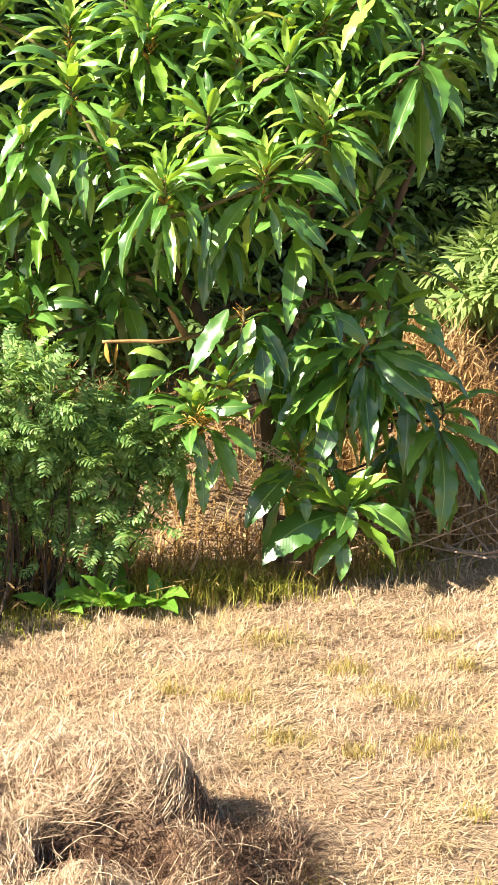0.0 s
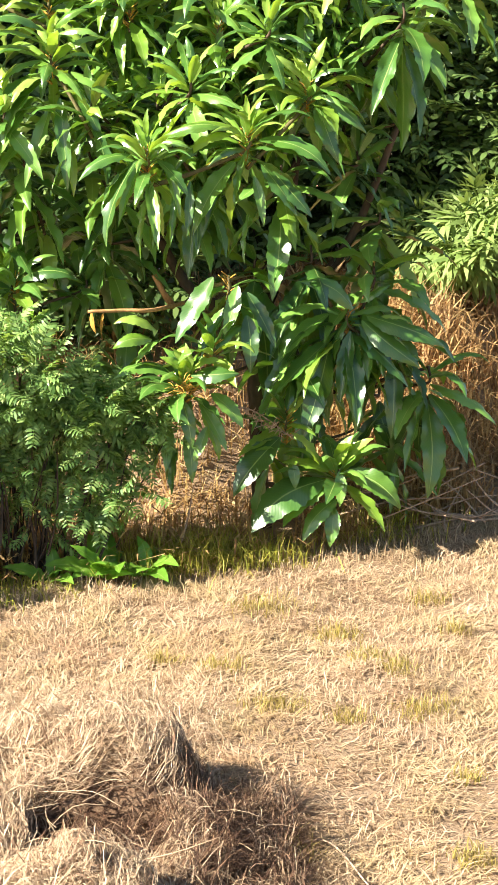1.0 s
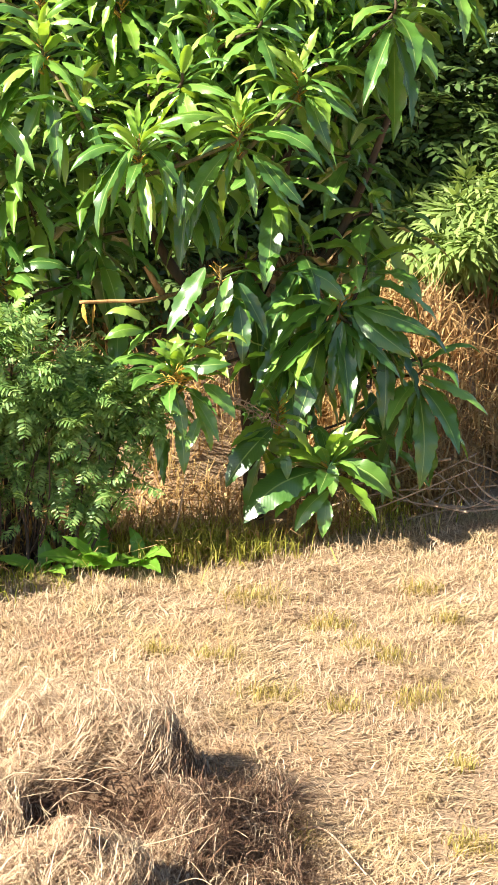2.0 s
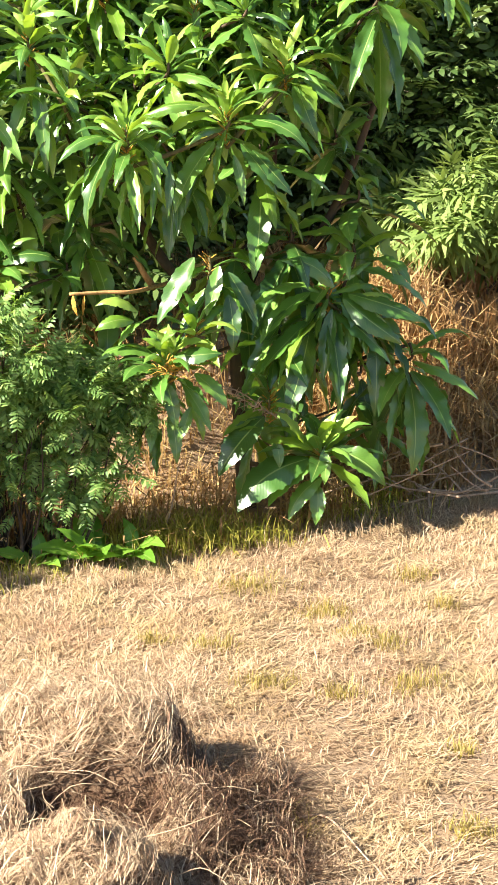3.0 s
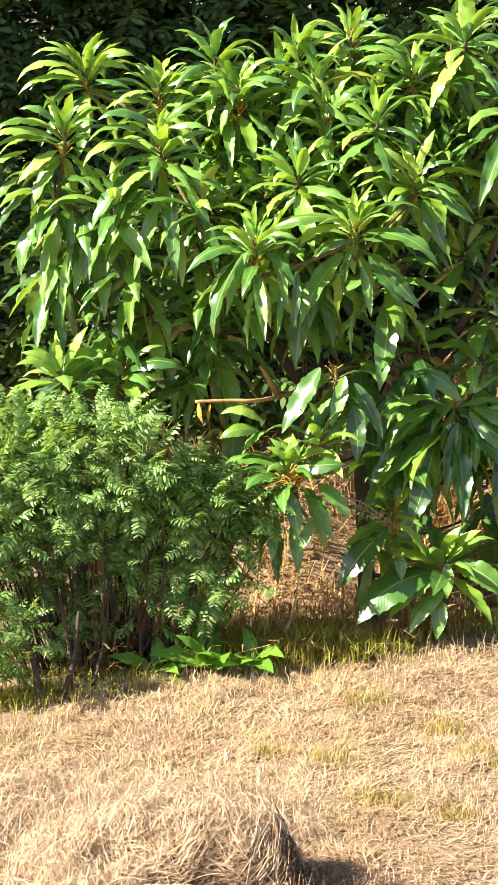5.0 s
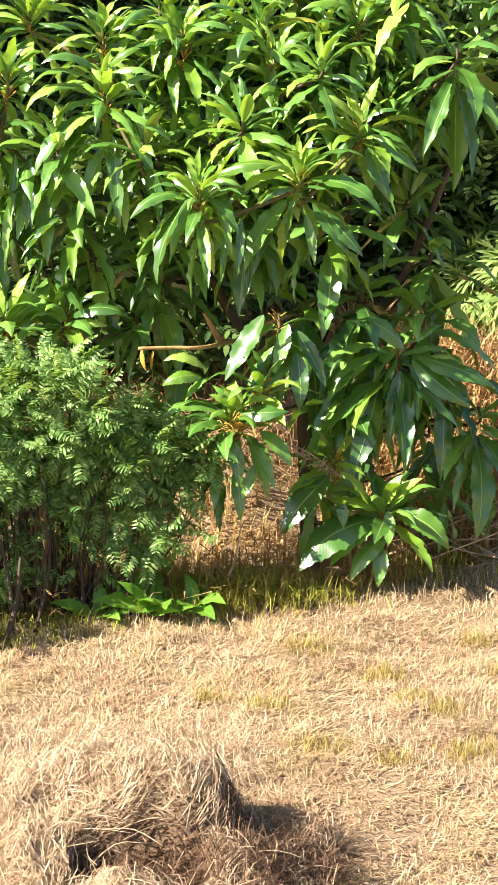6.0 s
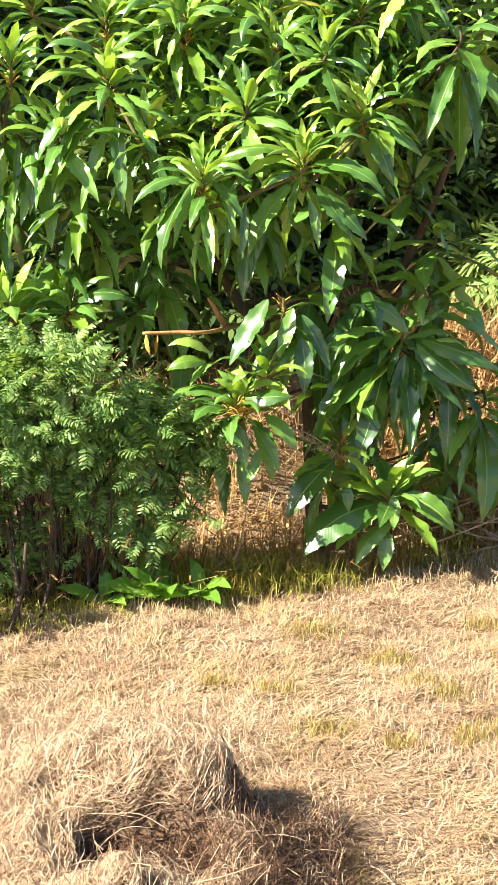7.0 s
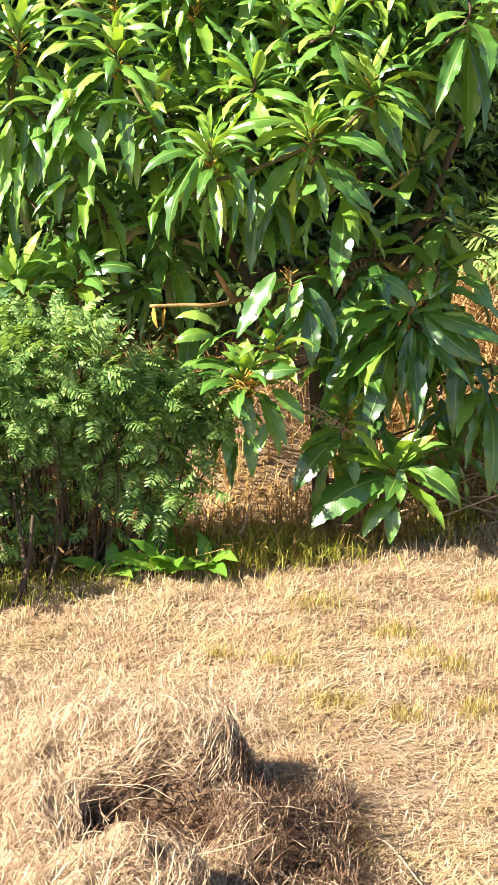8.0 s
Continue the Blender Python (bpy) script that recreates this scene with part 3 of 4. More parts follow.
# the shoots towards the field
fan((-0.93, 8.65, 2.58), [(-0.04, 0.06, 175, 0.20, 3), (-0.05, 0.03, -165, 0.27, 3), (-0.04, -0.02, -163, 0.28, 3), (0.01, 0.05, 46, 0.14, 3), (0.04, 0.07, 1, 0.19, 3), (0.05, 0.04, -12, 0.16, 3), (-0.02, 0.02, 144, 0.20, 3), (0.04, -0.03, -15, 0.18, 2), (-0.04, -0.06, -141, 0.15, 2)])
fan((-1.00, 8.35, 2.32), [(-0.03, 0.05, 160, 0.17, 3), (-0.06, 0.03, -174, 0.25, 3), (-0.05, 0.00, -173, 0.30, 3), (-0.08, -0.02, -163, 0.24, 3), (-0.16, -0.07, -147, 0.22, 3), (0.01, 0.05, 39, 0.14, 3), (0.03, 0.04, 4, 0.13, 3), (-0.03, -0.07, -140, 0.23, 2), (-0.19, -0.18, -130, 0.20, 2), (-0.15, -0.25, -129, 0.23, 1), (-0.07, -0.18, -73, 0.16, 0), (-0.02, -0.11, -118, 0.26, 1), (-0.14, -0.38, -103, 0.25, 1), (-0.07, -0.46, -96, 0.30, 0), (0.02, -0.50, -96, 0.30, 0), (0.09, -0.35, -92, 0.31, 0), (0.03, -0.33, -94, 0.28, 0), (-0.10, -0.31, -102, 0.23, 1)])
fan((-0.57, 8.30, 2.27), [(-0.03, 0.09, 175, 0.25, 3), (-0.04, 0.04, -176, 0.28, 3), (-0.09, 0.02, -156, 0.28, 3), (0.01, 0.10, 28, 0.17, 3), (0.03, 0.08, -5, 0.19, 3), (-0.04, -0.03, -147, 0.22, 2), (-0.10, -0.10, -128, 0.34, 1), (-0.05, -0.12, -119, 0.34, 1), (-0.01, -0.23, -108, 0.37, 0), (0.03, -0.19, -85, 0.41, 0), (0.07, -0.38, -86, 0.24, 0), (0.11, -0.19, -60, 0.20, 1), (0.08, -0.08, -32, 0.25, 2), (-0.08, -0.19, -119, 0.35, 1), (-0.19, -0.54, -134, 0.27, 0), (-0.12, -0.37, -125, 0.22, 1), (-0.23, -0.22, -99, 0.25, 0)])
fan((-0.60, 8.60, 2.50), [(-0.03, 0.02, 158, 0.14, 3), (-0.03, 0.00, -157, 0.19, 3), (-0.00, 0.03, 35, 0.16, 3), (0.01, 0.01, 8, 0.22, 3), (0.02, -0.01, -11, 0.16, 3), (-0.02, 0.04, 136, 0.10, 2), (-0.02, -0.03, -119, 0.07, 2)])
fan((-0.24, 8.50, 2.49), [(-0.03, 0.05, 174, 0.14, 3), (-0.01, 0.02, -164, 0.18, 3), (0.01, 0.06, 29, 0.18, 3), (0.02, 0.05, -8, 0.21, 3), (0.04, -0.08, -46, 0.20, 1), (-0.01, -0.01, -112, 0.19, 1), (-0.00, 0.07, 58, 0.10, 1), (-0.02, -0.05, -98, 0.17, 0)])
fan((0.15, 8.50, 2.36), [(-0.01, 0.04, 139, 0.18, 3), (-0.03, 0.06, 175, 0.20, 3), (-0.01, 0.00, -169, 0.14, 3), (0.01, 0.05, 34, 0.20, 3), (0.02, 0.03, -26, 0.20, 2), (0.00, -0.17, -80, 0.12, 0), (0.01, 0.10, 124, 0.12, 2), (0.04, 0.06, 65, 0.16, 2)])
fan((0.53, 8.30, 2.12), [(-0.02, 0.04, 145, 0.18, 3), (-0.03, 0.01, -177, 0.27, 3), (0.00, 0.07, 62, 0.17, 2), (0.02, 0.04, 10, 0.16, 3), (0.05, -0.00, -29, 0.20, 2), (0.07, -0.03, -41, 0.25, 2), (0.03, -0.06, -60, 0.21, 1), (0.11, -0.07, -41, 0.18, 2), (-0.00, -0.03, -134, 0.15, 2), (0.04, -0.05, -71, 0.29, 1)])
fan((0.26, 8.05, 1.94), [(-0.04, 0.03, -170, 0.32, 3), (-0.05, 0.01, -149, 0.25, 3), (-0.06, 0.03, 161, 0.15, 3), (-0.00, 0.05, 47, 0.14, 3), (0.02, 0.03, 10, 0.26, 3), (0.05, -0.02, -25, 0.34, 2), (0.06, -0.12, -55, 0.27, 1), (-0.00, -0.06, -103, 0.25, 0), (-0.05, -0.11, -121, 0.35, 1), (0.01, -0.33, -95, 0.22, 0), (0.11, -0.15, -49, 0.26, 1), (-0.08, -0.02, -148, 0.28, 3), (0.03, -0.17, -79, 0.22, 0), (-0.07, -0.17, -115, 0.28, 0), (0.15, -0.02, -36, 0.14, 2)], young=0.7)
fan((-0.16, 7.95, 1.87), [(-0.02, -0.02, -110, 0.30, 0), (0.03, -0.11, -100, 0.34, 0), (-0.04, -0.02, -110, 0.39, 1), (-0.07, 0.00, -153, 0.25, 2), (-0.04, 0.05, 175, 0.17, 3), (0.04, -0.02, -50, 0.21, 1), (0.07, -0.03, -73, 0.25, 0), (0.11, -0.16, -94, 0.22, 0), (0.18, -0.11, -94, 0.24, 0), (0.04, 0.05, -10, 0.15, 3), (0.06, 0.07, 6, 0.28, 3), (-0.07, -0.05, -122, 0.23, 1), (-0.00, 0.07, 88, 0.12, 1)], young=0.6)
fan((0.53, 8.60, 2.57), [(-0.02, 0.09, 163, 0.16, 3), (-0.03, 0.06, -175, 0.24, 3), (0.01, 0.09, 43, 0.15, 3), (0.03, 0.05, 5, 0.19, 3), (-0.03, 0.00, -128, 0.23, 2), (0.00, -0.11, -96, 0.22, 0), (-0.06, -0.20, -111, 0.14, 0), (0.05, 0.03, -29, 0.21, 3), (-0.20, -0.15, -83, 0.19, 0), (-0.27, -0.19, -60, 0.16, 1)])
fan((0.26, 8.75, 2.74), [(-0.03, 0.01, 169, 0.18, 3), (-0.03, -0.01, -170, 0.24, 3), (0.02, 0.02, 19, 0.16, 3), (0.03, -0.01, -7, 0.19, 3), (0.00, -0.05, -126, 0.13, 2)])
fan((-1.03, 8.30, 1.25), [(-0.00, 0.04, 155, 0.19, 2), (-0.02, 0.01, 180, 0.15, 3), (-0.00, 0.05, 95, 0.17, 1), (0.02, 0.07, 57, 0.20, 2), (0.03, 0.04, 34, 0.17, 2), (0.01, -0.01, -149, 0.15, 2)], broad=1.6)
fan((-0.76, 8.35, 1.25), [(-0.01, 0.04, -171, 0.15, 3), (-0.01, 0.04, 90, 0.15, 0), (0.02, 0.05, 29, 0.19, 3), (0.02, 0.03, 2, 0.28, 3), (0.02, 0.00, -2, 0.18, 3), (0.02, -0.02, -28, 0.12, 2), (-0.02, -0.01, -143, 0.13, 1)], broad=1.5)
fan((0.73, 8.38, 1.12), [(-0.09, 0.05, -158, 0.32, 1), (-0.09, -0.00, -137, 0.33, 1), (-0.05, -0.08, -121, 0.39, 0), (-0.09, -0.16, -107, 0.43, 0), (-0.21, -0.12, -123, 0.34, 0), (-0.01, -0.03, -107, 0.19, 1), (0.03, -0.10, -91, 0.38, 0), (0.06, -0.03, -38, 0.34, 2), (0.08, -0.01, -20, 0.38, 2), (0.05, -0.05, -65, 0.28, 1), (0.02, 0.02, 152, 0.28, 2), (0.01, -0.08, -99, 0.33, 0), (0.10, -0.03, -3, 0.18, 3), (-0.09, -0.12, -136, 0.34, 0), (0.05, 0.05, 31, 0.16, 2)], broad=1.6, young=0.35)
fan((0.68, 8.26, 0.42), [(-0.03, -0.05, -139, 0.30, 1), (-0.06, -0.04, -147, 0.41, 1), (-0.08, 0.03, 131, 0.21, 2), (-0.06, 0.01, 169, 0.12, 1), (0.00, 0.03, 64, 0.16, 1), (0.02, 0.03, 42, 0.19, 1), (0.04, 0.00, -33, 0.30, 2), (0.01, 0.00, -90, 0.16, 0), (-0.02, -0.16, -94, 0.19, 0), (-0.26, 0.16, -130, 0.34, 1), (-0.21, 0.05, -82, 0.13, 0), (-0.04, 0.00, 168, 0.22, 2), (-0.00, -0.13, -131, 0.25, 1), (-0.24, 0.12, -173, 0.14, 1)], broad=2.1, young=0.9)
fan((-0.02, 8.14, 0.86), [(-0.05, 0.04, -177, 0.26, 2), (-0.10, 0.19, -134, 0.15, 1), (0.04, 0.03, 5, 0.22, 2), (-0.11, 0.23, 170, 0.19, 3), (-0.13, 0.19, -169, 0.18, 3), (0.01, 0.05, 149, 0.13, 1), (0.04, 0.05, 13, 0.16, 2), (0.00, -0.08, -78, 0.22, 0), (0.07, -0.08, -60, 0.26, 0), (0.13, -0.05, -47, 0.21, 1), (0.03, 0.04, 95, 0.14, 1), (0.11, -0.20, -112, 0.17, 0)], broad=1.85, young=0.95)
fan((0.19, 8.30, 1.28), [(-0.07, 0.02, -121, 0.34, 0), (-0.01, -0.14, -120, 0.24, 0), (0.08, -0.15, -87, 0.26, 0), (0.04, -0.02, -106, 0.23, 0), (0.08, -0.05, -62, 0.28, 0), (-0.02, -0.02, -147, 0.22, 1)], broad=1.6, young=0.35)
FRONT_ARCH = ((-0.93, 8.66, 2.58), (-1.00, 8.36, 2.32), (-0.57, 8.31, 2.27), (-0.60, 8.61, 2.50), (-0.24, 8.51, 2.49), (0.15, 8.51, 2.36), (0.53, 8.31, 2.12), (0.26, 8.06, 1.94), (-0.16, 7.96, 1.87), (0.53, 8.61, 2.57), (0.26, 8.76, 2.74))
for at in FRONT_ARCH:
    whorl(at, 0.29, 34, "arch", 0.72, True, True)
for at, length, count, style in (((-1.03, 8.31, 1.27), 0.28, 16, "low"), ((-0.76, 8.36, 1.27), 0.28, 16, "low"), ((0.73, 8.40, 1.12), 0.42, 26, "droop"), ((0.68, 8.28, 0.42), 0.30, 20, "low"), ((-0.02, 8.16, 0.86), 0.28, 22, "low"), ((0.12, 8.24, 1.00), 0.26, 12, "low"), ((0.45, 8.34, 0.66), 0.24, 10, "low"), ((0.19, 8.32, 1.28), 0.30, 8, "droop")):
    whorl(at, length, count, style, 0.3, True, style != "low")
# side shoots in half shade
for at, length, count, style in (((0.95, 8.42, 2.46), 0.42, 16, "droop"), ((1.22, 8.60, 2.63), 0.33, 24, "arch"), ((1.12, 8.55, 0.82), 0.42, 18, "droop"), ((0.95, 8.50, 1.05), 0.40, 14, "droop"), ((0.50, 8.45, 0.95), 0.36, 12, "droop"), ((0.99, 8.65, 0.50), 0.28, 9, "droop"), ((-0.12, 8.28, 0.84), 0.30, 9, "droop"), ((-0.46, 8.50, 1.27), 0.26, 12, "low"), ((0.38, 8.42, 0.56), 0.28, 7, "droop"), ((-0.40, 8.25, 2.05), 0.30, 20, "arch"), ((0.02, 8.25, 2.16), 0.30, 20, "arch"), ((0.36, 8.35, 2.40), 0.28, 22, "arch"), ((-0.35, 8.62, 2.66), 0.28, 22, "arch"), ((0.02, 8.70, 2.66), 0.28, 22, "arch"), ((0.75, 8.50, 2.75), 0.30, 22, "arch"), ((-0.78, 8.25, 2.05), 0.30, 16, "arch")):
    whorl(at, length, count, style, 0.12 if style == "droop" else 0.45)
# shoots inside the crown
whorl((-0.90, 8.47, 2.04), 0.40, 17, "droop")
whorl((-0.71, 8.42, 1.81), 0.40, 17, "droop")
whorl((-1.03, 8.57, 1.87), 0.38, 12, "droop")
whorl((-1.05, 8.42, 2.11), 0.38, 12, "droop")
whorl((-1.10, 8.52, 1.77), 0.36, 11, "droop")
whorl((-0.83, 8.47, 1.55), 0.36, 12, "droop")
whorl((-0.63, 8.52, 1.58), 0.36, 12, "droop")
whorl((-0.31, 8.47, 1.72), 0.36, 12, "droop")
whorl((-0.06, 8.47, 1.90), 0.27, 12, "arch")
whorl((0.43, 8.52, 1.75), 0.38, 12, "droop")
whorl((-0.42, 8.57, 2.06), 0.28, 17, "arch")
whorl((-0.04, 8.52, 2.17), 0.28, 17, "arch")
whorl((0.05, 8.52, 1.82), 0.40, 17, "droop")
whorl((-0.36, 8.57, 1.47), 0.40, 15, "droop")
whorl((0.44, 8.67, 2.30), 0.28, 17, "arch")
whorl((-0.07, 8.87, 2.59), 0.27, 17, "arch")
whorl((-0.41, 8.77, 2.38), 0.25, 17, "arch")
whorl((0.57, 8.57, 1.38), 0.46, 17, "droop")
whorl((0.32, 8.67, 1.32), 0.46, 17, "droop")
whorl((0.86, 8.57, 1.28), 0.46, 17, "droop")
whorl((0.59, 8.77, 0.98), 0.45, 12, "droop")
whorl((0.90, 8.77, 1.54), 0.45, 15, "droop")
whorl((0.79, 8.77, 1.80), 0.31, 17, "arch")
whorl((0.89, 8.77, 2.23), 0.31, 17, "arch")
whorl((0.68, 8.77, 2.43), 0.30, 17, "arch")
whorl((1.10, 8.87, 2.53), 0.30, 17, "arch")
whorl((0.70, 8.67, 2.72), 0.30, 17, "arch")
whorl((1.05, 8.77, 2.95), 0.30, 17, "arch")
whorl((1.36, 8.77, 2.88), 0.30, 17, "arch")
whorl((0.93, 8.92, 0.68), 0.45, 5, "droop")
whorl((0.83, 9.02, 0.49), 0.43, 5, "droop")
whorl((0.51, 8.77, 0.77), 0.40, 10, "droop")
whorl((-0.29, 8.62, 0.75), 0.38, 10, "low")
for k in range(34):
    d = leaf_rng.normal(0, 1, 3)
    d *= leaf_rng.uniform(0.3, 0.9) / np.linalg.norm(d)
    at = np.array([0.15, 8.72, 2.12]) + d * np.array([1.05, 0.26, 0.66])
    at[0] = min(at[0], 0.72 + 0.75 * (at[2] - 1.9))
    whorl(at, leaf_rng.uniform(0.27, 0.34), 18, "arch", 0.35)

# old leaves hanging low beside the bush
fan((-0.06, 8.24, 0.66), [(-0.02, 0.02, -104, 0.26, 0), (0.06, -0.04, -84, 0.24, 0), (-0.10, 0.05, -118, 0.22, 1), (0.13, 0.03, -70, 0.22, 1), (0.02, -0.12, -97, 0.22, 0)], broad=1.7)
part("foliage", crown_old.mesh("foliage"), CROWN_OLD, tree, "inner whorls of long dark green leaves", kind="stuff")
part("young_foliage", crown_young.mesh("young_foliage"), CROWN_YOUNG, tree, "inner yellow-green young leaves", kind="stuff")

# trunk, limbs and shoots
FORK, LIMB_A, LIMB_B, LIMB_C = (0.321, 8.8, 0.799), (0.0207, 8.75, 1.17), (0.466, 8.85, 1.31), (0.776, 8.8, 1.41)
stem("trunk", [(0.383, 8.8, -0.144), (0.352, 8.79, 0.219), (0.336, 8.8, 0.529), FORK], 0.046, 0.036, BARK, tree, "brown trunk")
stem("limb", [FORK, (0.207, 8.8, 1.03), LIMB_A, (-0.124, 8.7, 1.41)], 0.036, 0.022, BARK, tree)
stem("limb", [FORK, (0.373, 8.82, 1.05), LIMB_B, (0.518, 8.85, 1.77)], 0.034, 0.018, BARK, tree)
stem("limb", [FORK, (0.518, 8.8, 1.07), LIMB_C, (0.984, 8.8, 1.93)], 0.030, 0.015, BARK, tree)
stem("limb", [(0.342, 8.8, 0.55), (0.466, 8.8, 0.612), (0.798, 8.7, 0.71), (1.13, 8.6, 0.823)], 0.016, 0.008, BARK, tree, "thin brown side limb")
stem("limb", [(0.352, 8.8, 0.219), (0.435, 8.6, 0.258), (0.654, 8.25, 0.338)], 0.015, 0.009, BARK, tree)
JOINTS = [np.array(p) for p in (FORK, LIMB_A, LIMB_B, LIMB_C, (-0.124, 8.7, 1.41), (0.518, 8.85, 1.77), (0.984, 8.8, 1.93), (0.798, 8.7, 0.71), (0.466, 8.8, 0.612), (0.352, 8.8, 0.374))]
for tip, single in sorted(tips, key=lambda q: q[0][2]):
    below = [j for j in JOINTS if j[2] < tip[2] + 0.1] or [JOINTS[-1]]
    start = min(below, key=lambda j: np.linalg.norm(j - tip))
    middle = (start + tip) / 2 + np.array([0, 0, -0.10 * np.linalg.norm((start - tip)[:2])])
    stem("shoot", [start, middle, tip - [0, 0, 0.06], tip + [0, 0, 0.02]], 0.011 if single else 0.008, 0.006, SHOOT if single else BARK, tree, sides=6)
    JOINTS.append(tip - [0, 0, 0.14])
# pale stubs of shed leaf stalks below the shoot tips
stub_rng = np.random.default_rng(33)
for tip, single in tips:
    if single:
        stubs = Heap()
        for k in range(24):
            a = stub_rng.uniform(0, 6.28)
            p = tip - np.array(tree.location) + [0.004 * math.cos(a), 0.004 * math.sin(a), stub_rng.uniform(-0.14, 0.02)]
            q = p + stub_rng.uniform(0.02, 0.055) * np.array([math.cos(a), math.sin(a), 0.7])
            stubs.add(*tube([p, (p + q) / 2, q], 0.003, 0.0018, 4, 2))
        part("shoot_tip", stubs.mesh("shoot_tip"), SCAR, tree, "orange shoot tip with leaf-stalk stubs", kind="stuff")
stem("dead_branch", [(-0.43, 8.20, 1.16), (-0.28, 8.24, 1.158), (-0.14, 8.30, 1.15), (0.03, 8.72, 1.12)], 0.008, 0.010, DEADWOOD, tree, "bare orange-brown dead branch")
stem("branch_stump", [(-0.06, 8.56, 1.12), (-0.10, 8.50, 1.19), (-0.145, 8.50, 1.275)], 0.016, 0.013, DEADWOOD, tree, "broken pale stump of a branch")
panicle = Heap()
for k in range(66):
    f = stub_rng.uniform(0, 1)
    p = np.array([0.23 + 0.25 * f, 8.25, 0.71 - 0.135 * f]) - np.array(tree.location)
    q = p + stub_rng.normal(0, 0.022, 3)
    panicle.add(*tube([p, (p + q) / 2 + [0, 0, 0.004], q], 0.0022, 0.0012, 4, 2))
panicle.add(*tube([np.array([0.10, 8.27, 0.72]) - tree.location, np.array([0.29, 8.27, 0.70]) - tree.location, np.array([0.49, 8.27, 0.56]) - tree.location], 0.004, 0.002, 5, 5))
part("flower_stalk", panicle.mesh("flower_stalk"), STICK, tree, "dry brown flower stalk", kind="stuff")
tuft = Heap()
for k in range(70):
    p = np.array([0.016, 8.08, 0.845]) - np.array(tree.location) + stub_rng.normal(0, 1, 3) * [0.035, 0.02, 0.02]
    q = p + stub_rng.normal(0, 1, 3) * [0.04, 0.02, 0.022]
    tuft.add(*tube([p, (p + q) / 2 + [0, 0, 0.008], q], 0.0022, 0.0012, 4, 2))
part("flower_stalk", tuft.mesh("flower_stalk"), SCAR, tree, "orange dry flower stalk", kind="stuff")


# withered leaves that still hang in the tree
for k, (hx, hy, hz, size) in enumerate(((-0.416, 8.220, 1.156, 0.10), (-0.367, 8.240, 1.145, 0.09))):
    hang = turned(Vector((hx, hy, hz)), (0.2 - 0.3 * k, -0.1, -1.0), (0.4 * k - 0.5, -1.0, 0.2), size, 1.2)
    part("withered_leaf", joined_mesh("withered_leaf", *LEAVES[5 - k]), SCAR, tree, "curled orange dry leaf", place=Matrix.Translation(-tree.location) @ hang)


# ---- pinnate fronds and the shrubs ----
def frond_shape(pairs, leaflet, wide, droop, seed, fan=0.0):
    """A feathery leaf of length 1 along +x: a drooping rachis with leaflets in pairs."""
    rng = np.random.default_rng(seed)
    h = Heap()
    line = [np.array([t, 0.04 * math.sin(3 * t + seed), droop * (t - t * t * 1.7)]) for t in np.linspace(0, 1, 5)]
    tv, tf = tube(line, 0.010, 0.004, 3, 1)
    h.add(tv, tf)
    for k in range(pairs):
        t = 0.16 + 0.84 * (k + 0.5) / pairs
        foot = np.array([t, 0.04 * math.sin(3 * t + seed), droop * (t - t * t * 1.7)])
        for s in (-1, 1):
            a = s * (radians(62) - fan * t + rng.uniform(-0.2, 0.2))
            size = leaflet * (0.75 + 0.5 * math.sin(math.pi * t)) * rng.uniform(0.85, 1.15)
            out = np.array([math.cos(a), math.sin(a), rng.uniform(-0.45, 0.1)])
            across = np.array([-math.sin(a), math.cos(a), rng.uniform(-0.35, 0.35)]) * size * wide / 2
            h.add([foot, foot + out * size * 0.3 + across * 0.9, foot + out * size * 0.3 - across * 0.9, foot + out * size * 0.68 + across * 0.75 - [0, 0, size * 0.06],
                   foot + out * size * 0.68 - across * 0.75 - [0, 0, size * 0.06], foot + out * size - [0, 0, size * 0.2]],
                  [(0, 2, 1), (1, 2, 4, 3), (3, 4, 5)])
    return np.concatenate(h.verts), h.faces


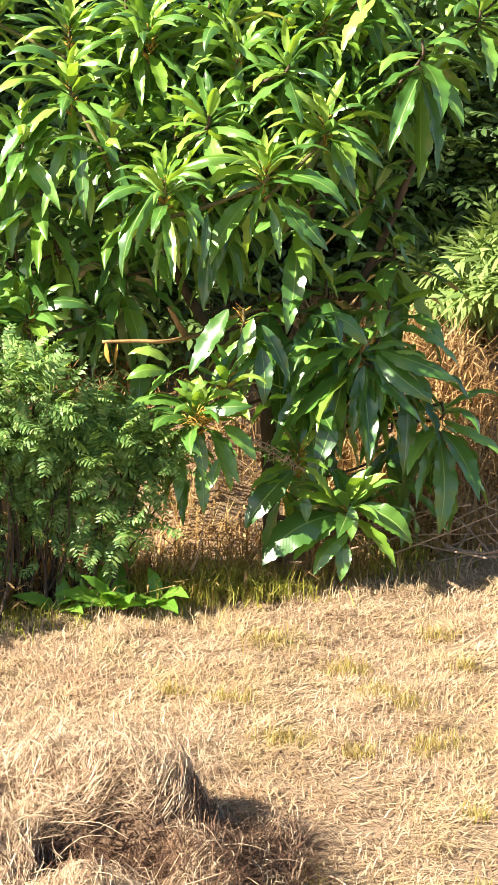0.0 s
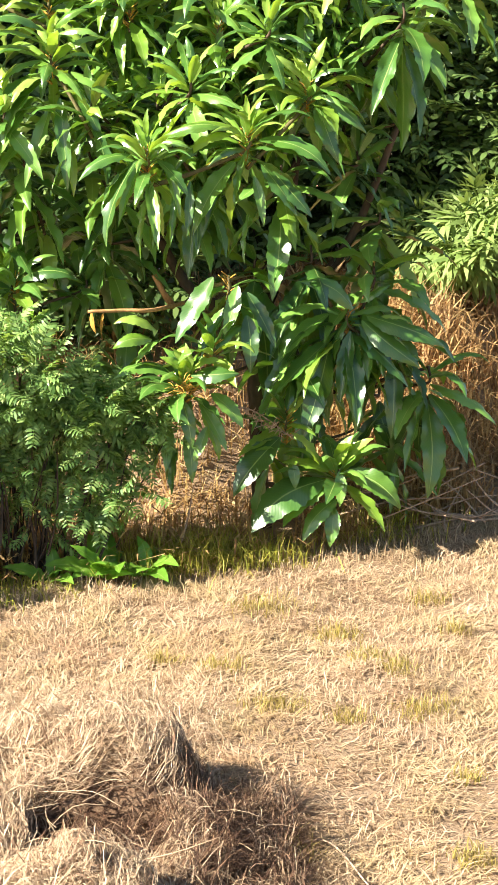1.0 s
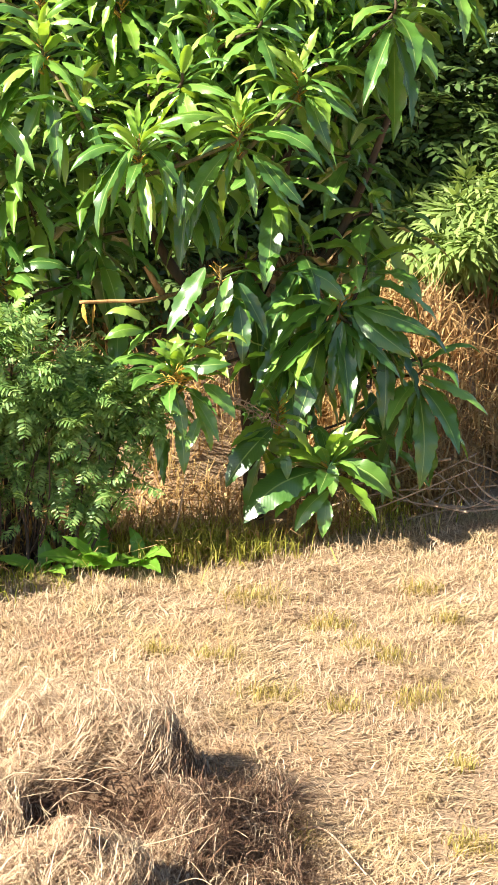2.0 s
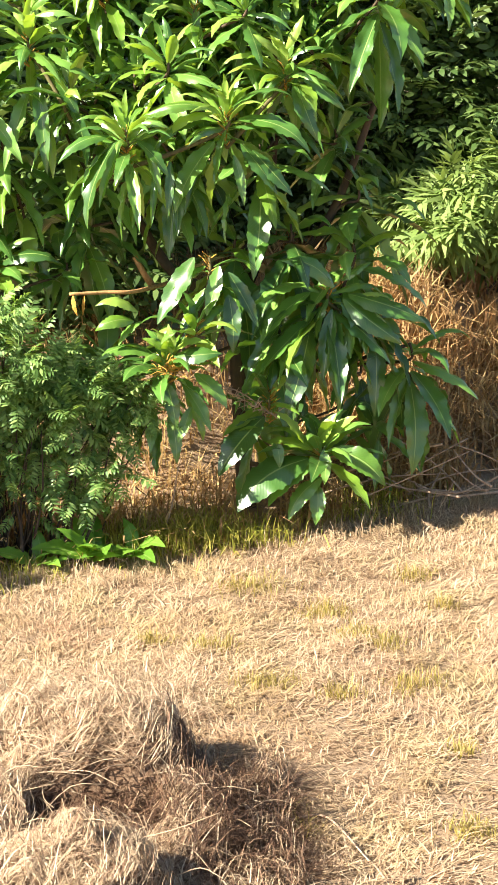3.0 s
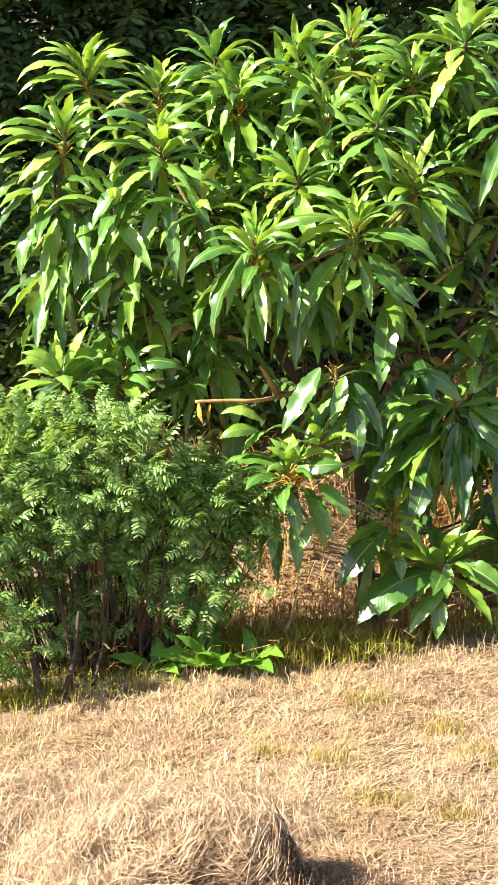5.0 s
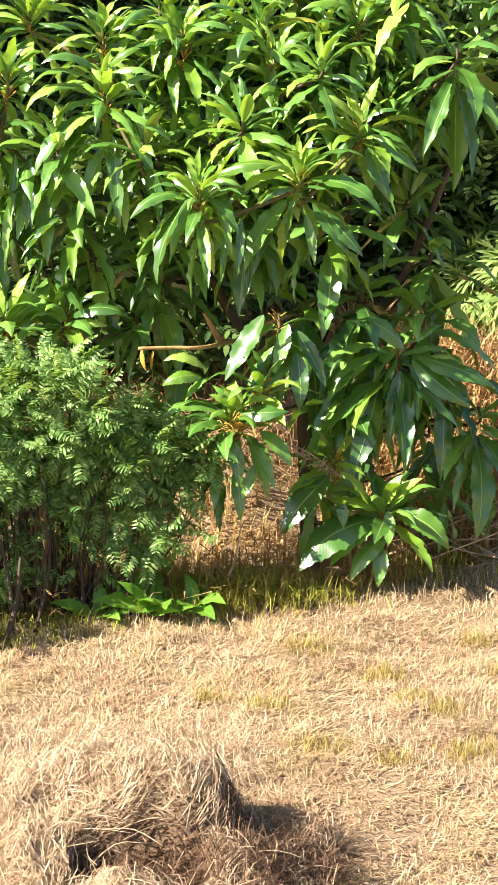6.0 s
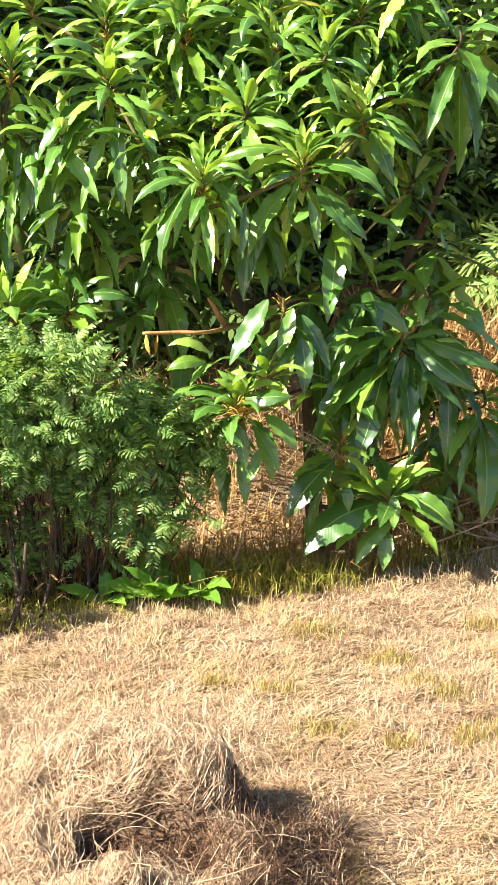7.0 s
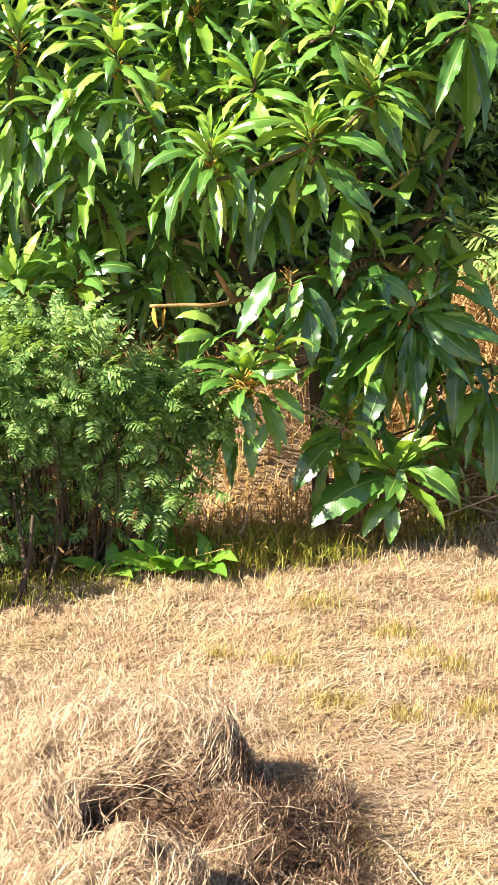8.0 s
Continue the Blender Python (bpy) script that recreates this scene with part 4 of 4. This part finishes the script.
def shrub(name, at, label, lumps, shapes, size, fronds, singles, material, stems, seed, wood=TWIG, outward=0.7, group="", gaps=-9.0, thin=0.0, lift=0.2):
    """A shrub of fronds over lumps (x, y, z, rx, ry, rz about its foot), on many thin stems. The nearest fronds are parts."""
    rng = np.random.default_rng(seed)
    ob = thing(name, (at[0], at[1], level(*at)), label, "shrub", group)
    meshes = [joined_mesh("frond", v, f, smooth=False) for v, f in shapes]
    rest, made = Heap(), 0
    share = np.array([l[3] * l[5] for l in lumps])
    picks = rng.choice(len(lumps), fronds, p=share / share.sum())
    feet = []
    for pick in picks:
        cx, cy, cz, rx, ry, rz = lumps[pick]
        d = rng.normal(0, 1, 3)
        d /= np.linalg.norm(d)
        r = rng.uniform(0.35, 1.0) ** 0.6
        p = np.array([cx, cy, cz]) + d * r * np.array([rx, ry, rz])
        if p[2] < 0.06 or (p[2] < 0.60 and rng.random() < thin) or noise.noise(Vector((p[0] * 7, p[1] * 7, p[2] * 7 + seed))) < gaps:
            continue
        ahead = d * outward + rng.normal(0, 0.65, 3) + np.array([0, 0, lift])
        m = turned(Vector(p), ahead, Vector((0, -0.25, 1)) + Vector(d) * 0.35, size * rng.uniform(0.65, 1.15), rng.uniform(0.85, 1.15))
        kind = int(rng.integers(len(shapes)))
        if made < singles and d[1] < 0.1 and r > 0.75:
            part("frond", meshes[kind], material, ob, place=m)
            made += 1
        else:
            mm = np.array(m)
            v, f = shapes[kind]
            rest.add(v @ mm[:3, :3].T + mm[:3, 3], f)
        feet.append(p)
    part("foliage", rest.mesh("foliage"), material, ob, kind="stuff")
    for k in range(stems):
        tip = feet[int(rng.integers(len(feet)))]
        foot = np.array([tip[0] * 0.55 + rng.normal(0, 0.06), tip[1] * 0.5 + rng.normal(0, 0.05), -0.03])
        mid = foot * 0.5 + tip * 0.5 + np.array([rng.normal(0, 0.04), rng.normal(0, 0.04), 0.0])
        tv, tf = tube([foot, mid, tip], rng.uniform(0.0035, 0.008), 0.002, 5, 5, 0.1, rng)
        part("stem", joined_mesh("stem", tv, tf), wood, ob)
    return ob


CURRY = [frond_shape(9, 0.20, 0.36, d, 80 + i) for i, d in enumerate((-0.05, 0.05, 0.12, 0.24))]
bush = shrub("bush", (-0.80, 8.05), "dense bush of dark green feathery pinnate leaves", [
    (-0.10, 0.0, 0.86, 0.46, 0.22, 0.30), (0.30, 0.06, 0.62, 0.30, 0.18, 0.24), (-0.45, -0.03, 0.88, 0.42, 0.22, 0.30), (-0.70, -0.02, 0.86, 0.26, 0.20, 0.32), (-0.2, 0.0, 0.52, 0.55, 0.14, 0.16),
    (-0.05, -0.05, 0.32, 0.50, 0.10, 0.13), (-0.35, -0.18, 0.28, 0.26, 0.10, 0.14), (-0.58, -0.28, 0.60, 0.30, 0.14, 0.22), (-0.60, -0.60, 0.34, 0.22, 0.12, 0.22), (-0.40, -0.52, 0.26, 0.16, 0.10, 0.14),
    (0.46, 0.04, 0.64, 0.27, 0.14, 0.17), (0.42, 0.02, 0.42, 0.26, 0.10, 0.14)],
    CURRY, 0.165, 6600, 300, FROND, 120, 51, outward=0.45, gaps=-0.05, thin=0.68, lift=0.0)

for fx, fy, tx, ty, tz, thick in ((-1.04, 7.44, -1.14, 7.60, 0.34, 0.022), (-0.97, 7.48, -0.90, 7.66, 0.36, 0.019), (-0.94, 7.62, -1.00, 7.80, 0.40, 0.016), (-0.86, 7.74, -0.80, 7.95, 0.42, 0.014), (-0.66, 7.92, -0.72, 8.02, 0.42, 0.012), (-0.52, 7.94, -0.42, 8.05, 0.40, 0.011), (-0.44, 7.98, -0.28, 8.08, 0.46, 0.010)):
    stem("stem", [(fx, fy, level(fx, fy) - 0.02), ((fx + tx) / 2 + 0.02, (fy + ty) / 2, tz * 0.45), (tx, ty, tz)], thick * 0.8, thick * 0.35, TWIG, bush, "thick dark stem")

FINGER = [frond_shape(4, 0.62, 0.20, d, 90 + i, 0.9) for i, d in enumerate((0.15, 0.40, 0.60))]
shrub("finger_leaf_shrub", (1.74, 10.7), "light green shrub of drooping finger-shaped leaflets on the bank", [
    (0.05, 0.0, 0.48, 0.42, 0.35, 0.20), (-0.28, -0.05, 0.40, 0.25, 0.3, 0.14), (0.45, 0, 0.52, 0.4, 0.35, 0.28), (0.0, -0.1, 0.36, 0.4, 0.3, 0.10)],
    FINGER, 0.21, 1300, 280, SHRUB, 16, 52, gaps=-0.12, outward=0.6, lift=-0.35)

SPRAY = [frond_shape(4, 0.26, 0.48, d, 100 + i, 0.2) for i, d in enumerate((0.02, 0.2, 0.35))]
HIGH = [(0, 0, 1.0, 0.75, 0.45, 0.9), (0, 0, 2.2, 0.75, 0.45, 0.9), (0.1, 0.1, 3.2, 0.6, 0.45, 0.7)]
for k, (hx, hy, count, big) in enumerate(((1.35, 11.2, 2300, 0.27), (2.35, 11.0, 2300, 0.27), (0.35, 11.6, 2300, 0.27), (-0.65, 11.5, 2500, 0.27), (-1.6, 11.3, 2500, 0.27), (-2.5, 11.1, 2000, 0.27),
                                         (2.0, 12.6, 1200, 0.5), (0.8, 12.6, 1200, 0.5), (-0.4, 12.6, 1200, 0.5), (-1.6, 12.5, 1200, 0.5), (-2.8, 12.4, 1200, 0.5))):
    shrub("hedge_shrub", (hx, hy), "tall dark green shrub in the hedge behind the tree", HIGH, SPRAY, big, count, 40, HEDGE, 10, 60 + k, group="hedge behind the tree")
shrub("hedge_shrub", (0.15, 9.9), "leafy green shrub close behind the tree", [(-0.5, 0, 0.4, 0.5, 0.35, 0.45), (-1.0, -0.1, 0.6, 0.6, 0.35, 0.65), (-1.8, -0.1, 0.6, 0.7, 0.35, 0.7)], SPRAY, 0.27, 1900, 40, HEDGE, 10, 68, group="hedge behind the tree")
# added out of view on the left, only to keep sun off the hedge
shrub("shade_tree", (-4.6, 9.75), "unseen leafy tree added beside the hedge to shade it", [(0, 0, 3.4, 1.3, 1.2, 1.3), (0, 0.2, 5.0, 1.4, 1.2, 1.3), (0.2, 0, 1.6, 1.0, 1.0, 1.2)], SPRAY, 0.5, 4600, 20, HEDGE, 12, 69)


# ---- low plants and brushwood ----
def broad_weed(at, sizes, seed, label):
    rng = np.random.default_rng(seed)
    ob = thing("broad_leaf_weed", (*at, level(*at)), label, "weed", group="weeds under the bush")
    for k, size in enumerate(sizes):
        a = rng.uniform(0, 6.28)
        e = rng.uniform(0.15, 0.9)
        ahead = (math.cos(a) * math.cos(e), math.sin(a) * math.cos(e) - 0.2, math.sin(e))
        part("leaf", OLD_MESHES[(1, 2, 6)[k % 3]].copy(), None, ob, place=turned((0, 0, 0.01), ahead, (0, -0.5, 1), size * 1.12, 2.0))
    for child in ob.children:
        child.data.materials.clear()
        child.data.materials.append(WEED)
    return ob


broad_weed((-0.36, 7.98), (0.24, 0.22, 0.20, 0.26, 0.18, 0.22, 0.2, 0.16, 0.22), 71, "low bright green broad-leaved weed under the bush")
broad_weed((-0.19, 8.03), (0.22, 0.20, 0.18, 0.24, 0.16, 0.2, 0.18), 72, "low bright green broad-leaved weed beside the bush")
broad_weed((-0.60, 7.93), (0.20, 0.16, 0.18, 0.2, 0.15), 73, "low bright green broad-leaved weed under the bush")


def brush_pile(at, count, seed):
    rng = np.random.default_rng(seed)
    ob = thing("brush_pile", (*at, level(*at)), "pile of thin dry bare sticks at the field's edge", "brushwood")
    for _ in range(count):
        a = rng.normal(0.0, 0.8) + (math.pi if rng.random() < 0.4 else 0)
        length = rng.uniform(0.3, 0.75)
        c = np.array([rng.normal(0, 0.17), rng.normal(0, 0.08), rng.uniform(0.03, 0.24)])
        d = np.array([math.cos(a), math.sin(a) * 0.5, rng.uniform(-0.55, 0.55)]) * length / 2
        p0, p2 = c - d, c + d
        p0[2], p2[2] = max(p0[2], 0.0), max(p2[2], 0.0)
        part("stick", joined_mesh("stick", *tube([p0, c + rng.normal(0, 0.035, 3), p2], rng.uniform(0.004, 0.008), 0.0025, 5, 4)), STICK, ob)
    return ob


brush_pile((1.16, 8.70), 20, 75)


def dry_stalk(foot, tip, label):
    ob = thing("dry_stalk", foot, label, "stalk")
    stem("stalk", [foot, ((foot[0] + tip[0]) / 2 + 0.01, foot[1], (foot[2] + tip[2]) / 2), tip], 0.005, 0.003, STICK, ob, sides=5)
    return ob


dry_stalk((-0.05, 8.22, 0.02), (0.03, 8.22, 0.36), "thin pale dry stalk leaning in the undergrowth")
dry_stalk((0.318, 5.303, 0.02), (0.529, 5.000, 0.025), "long yellow dry stalk lying on the mown grass")
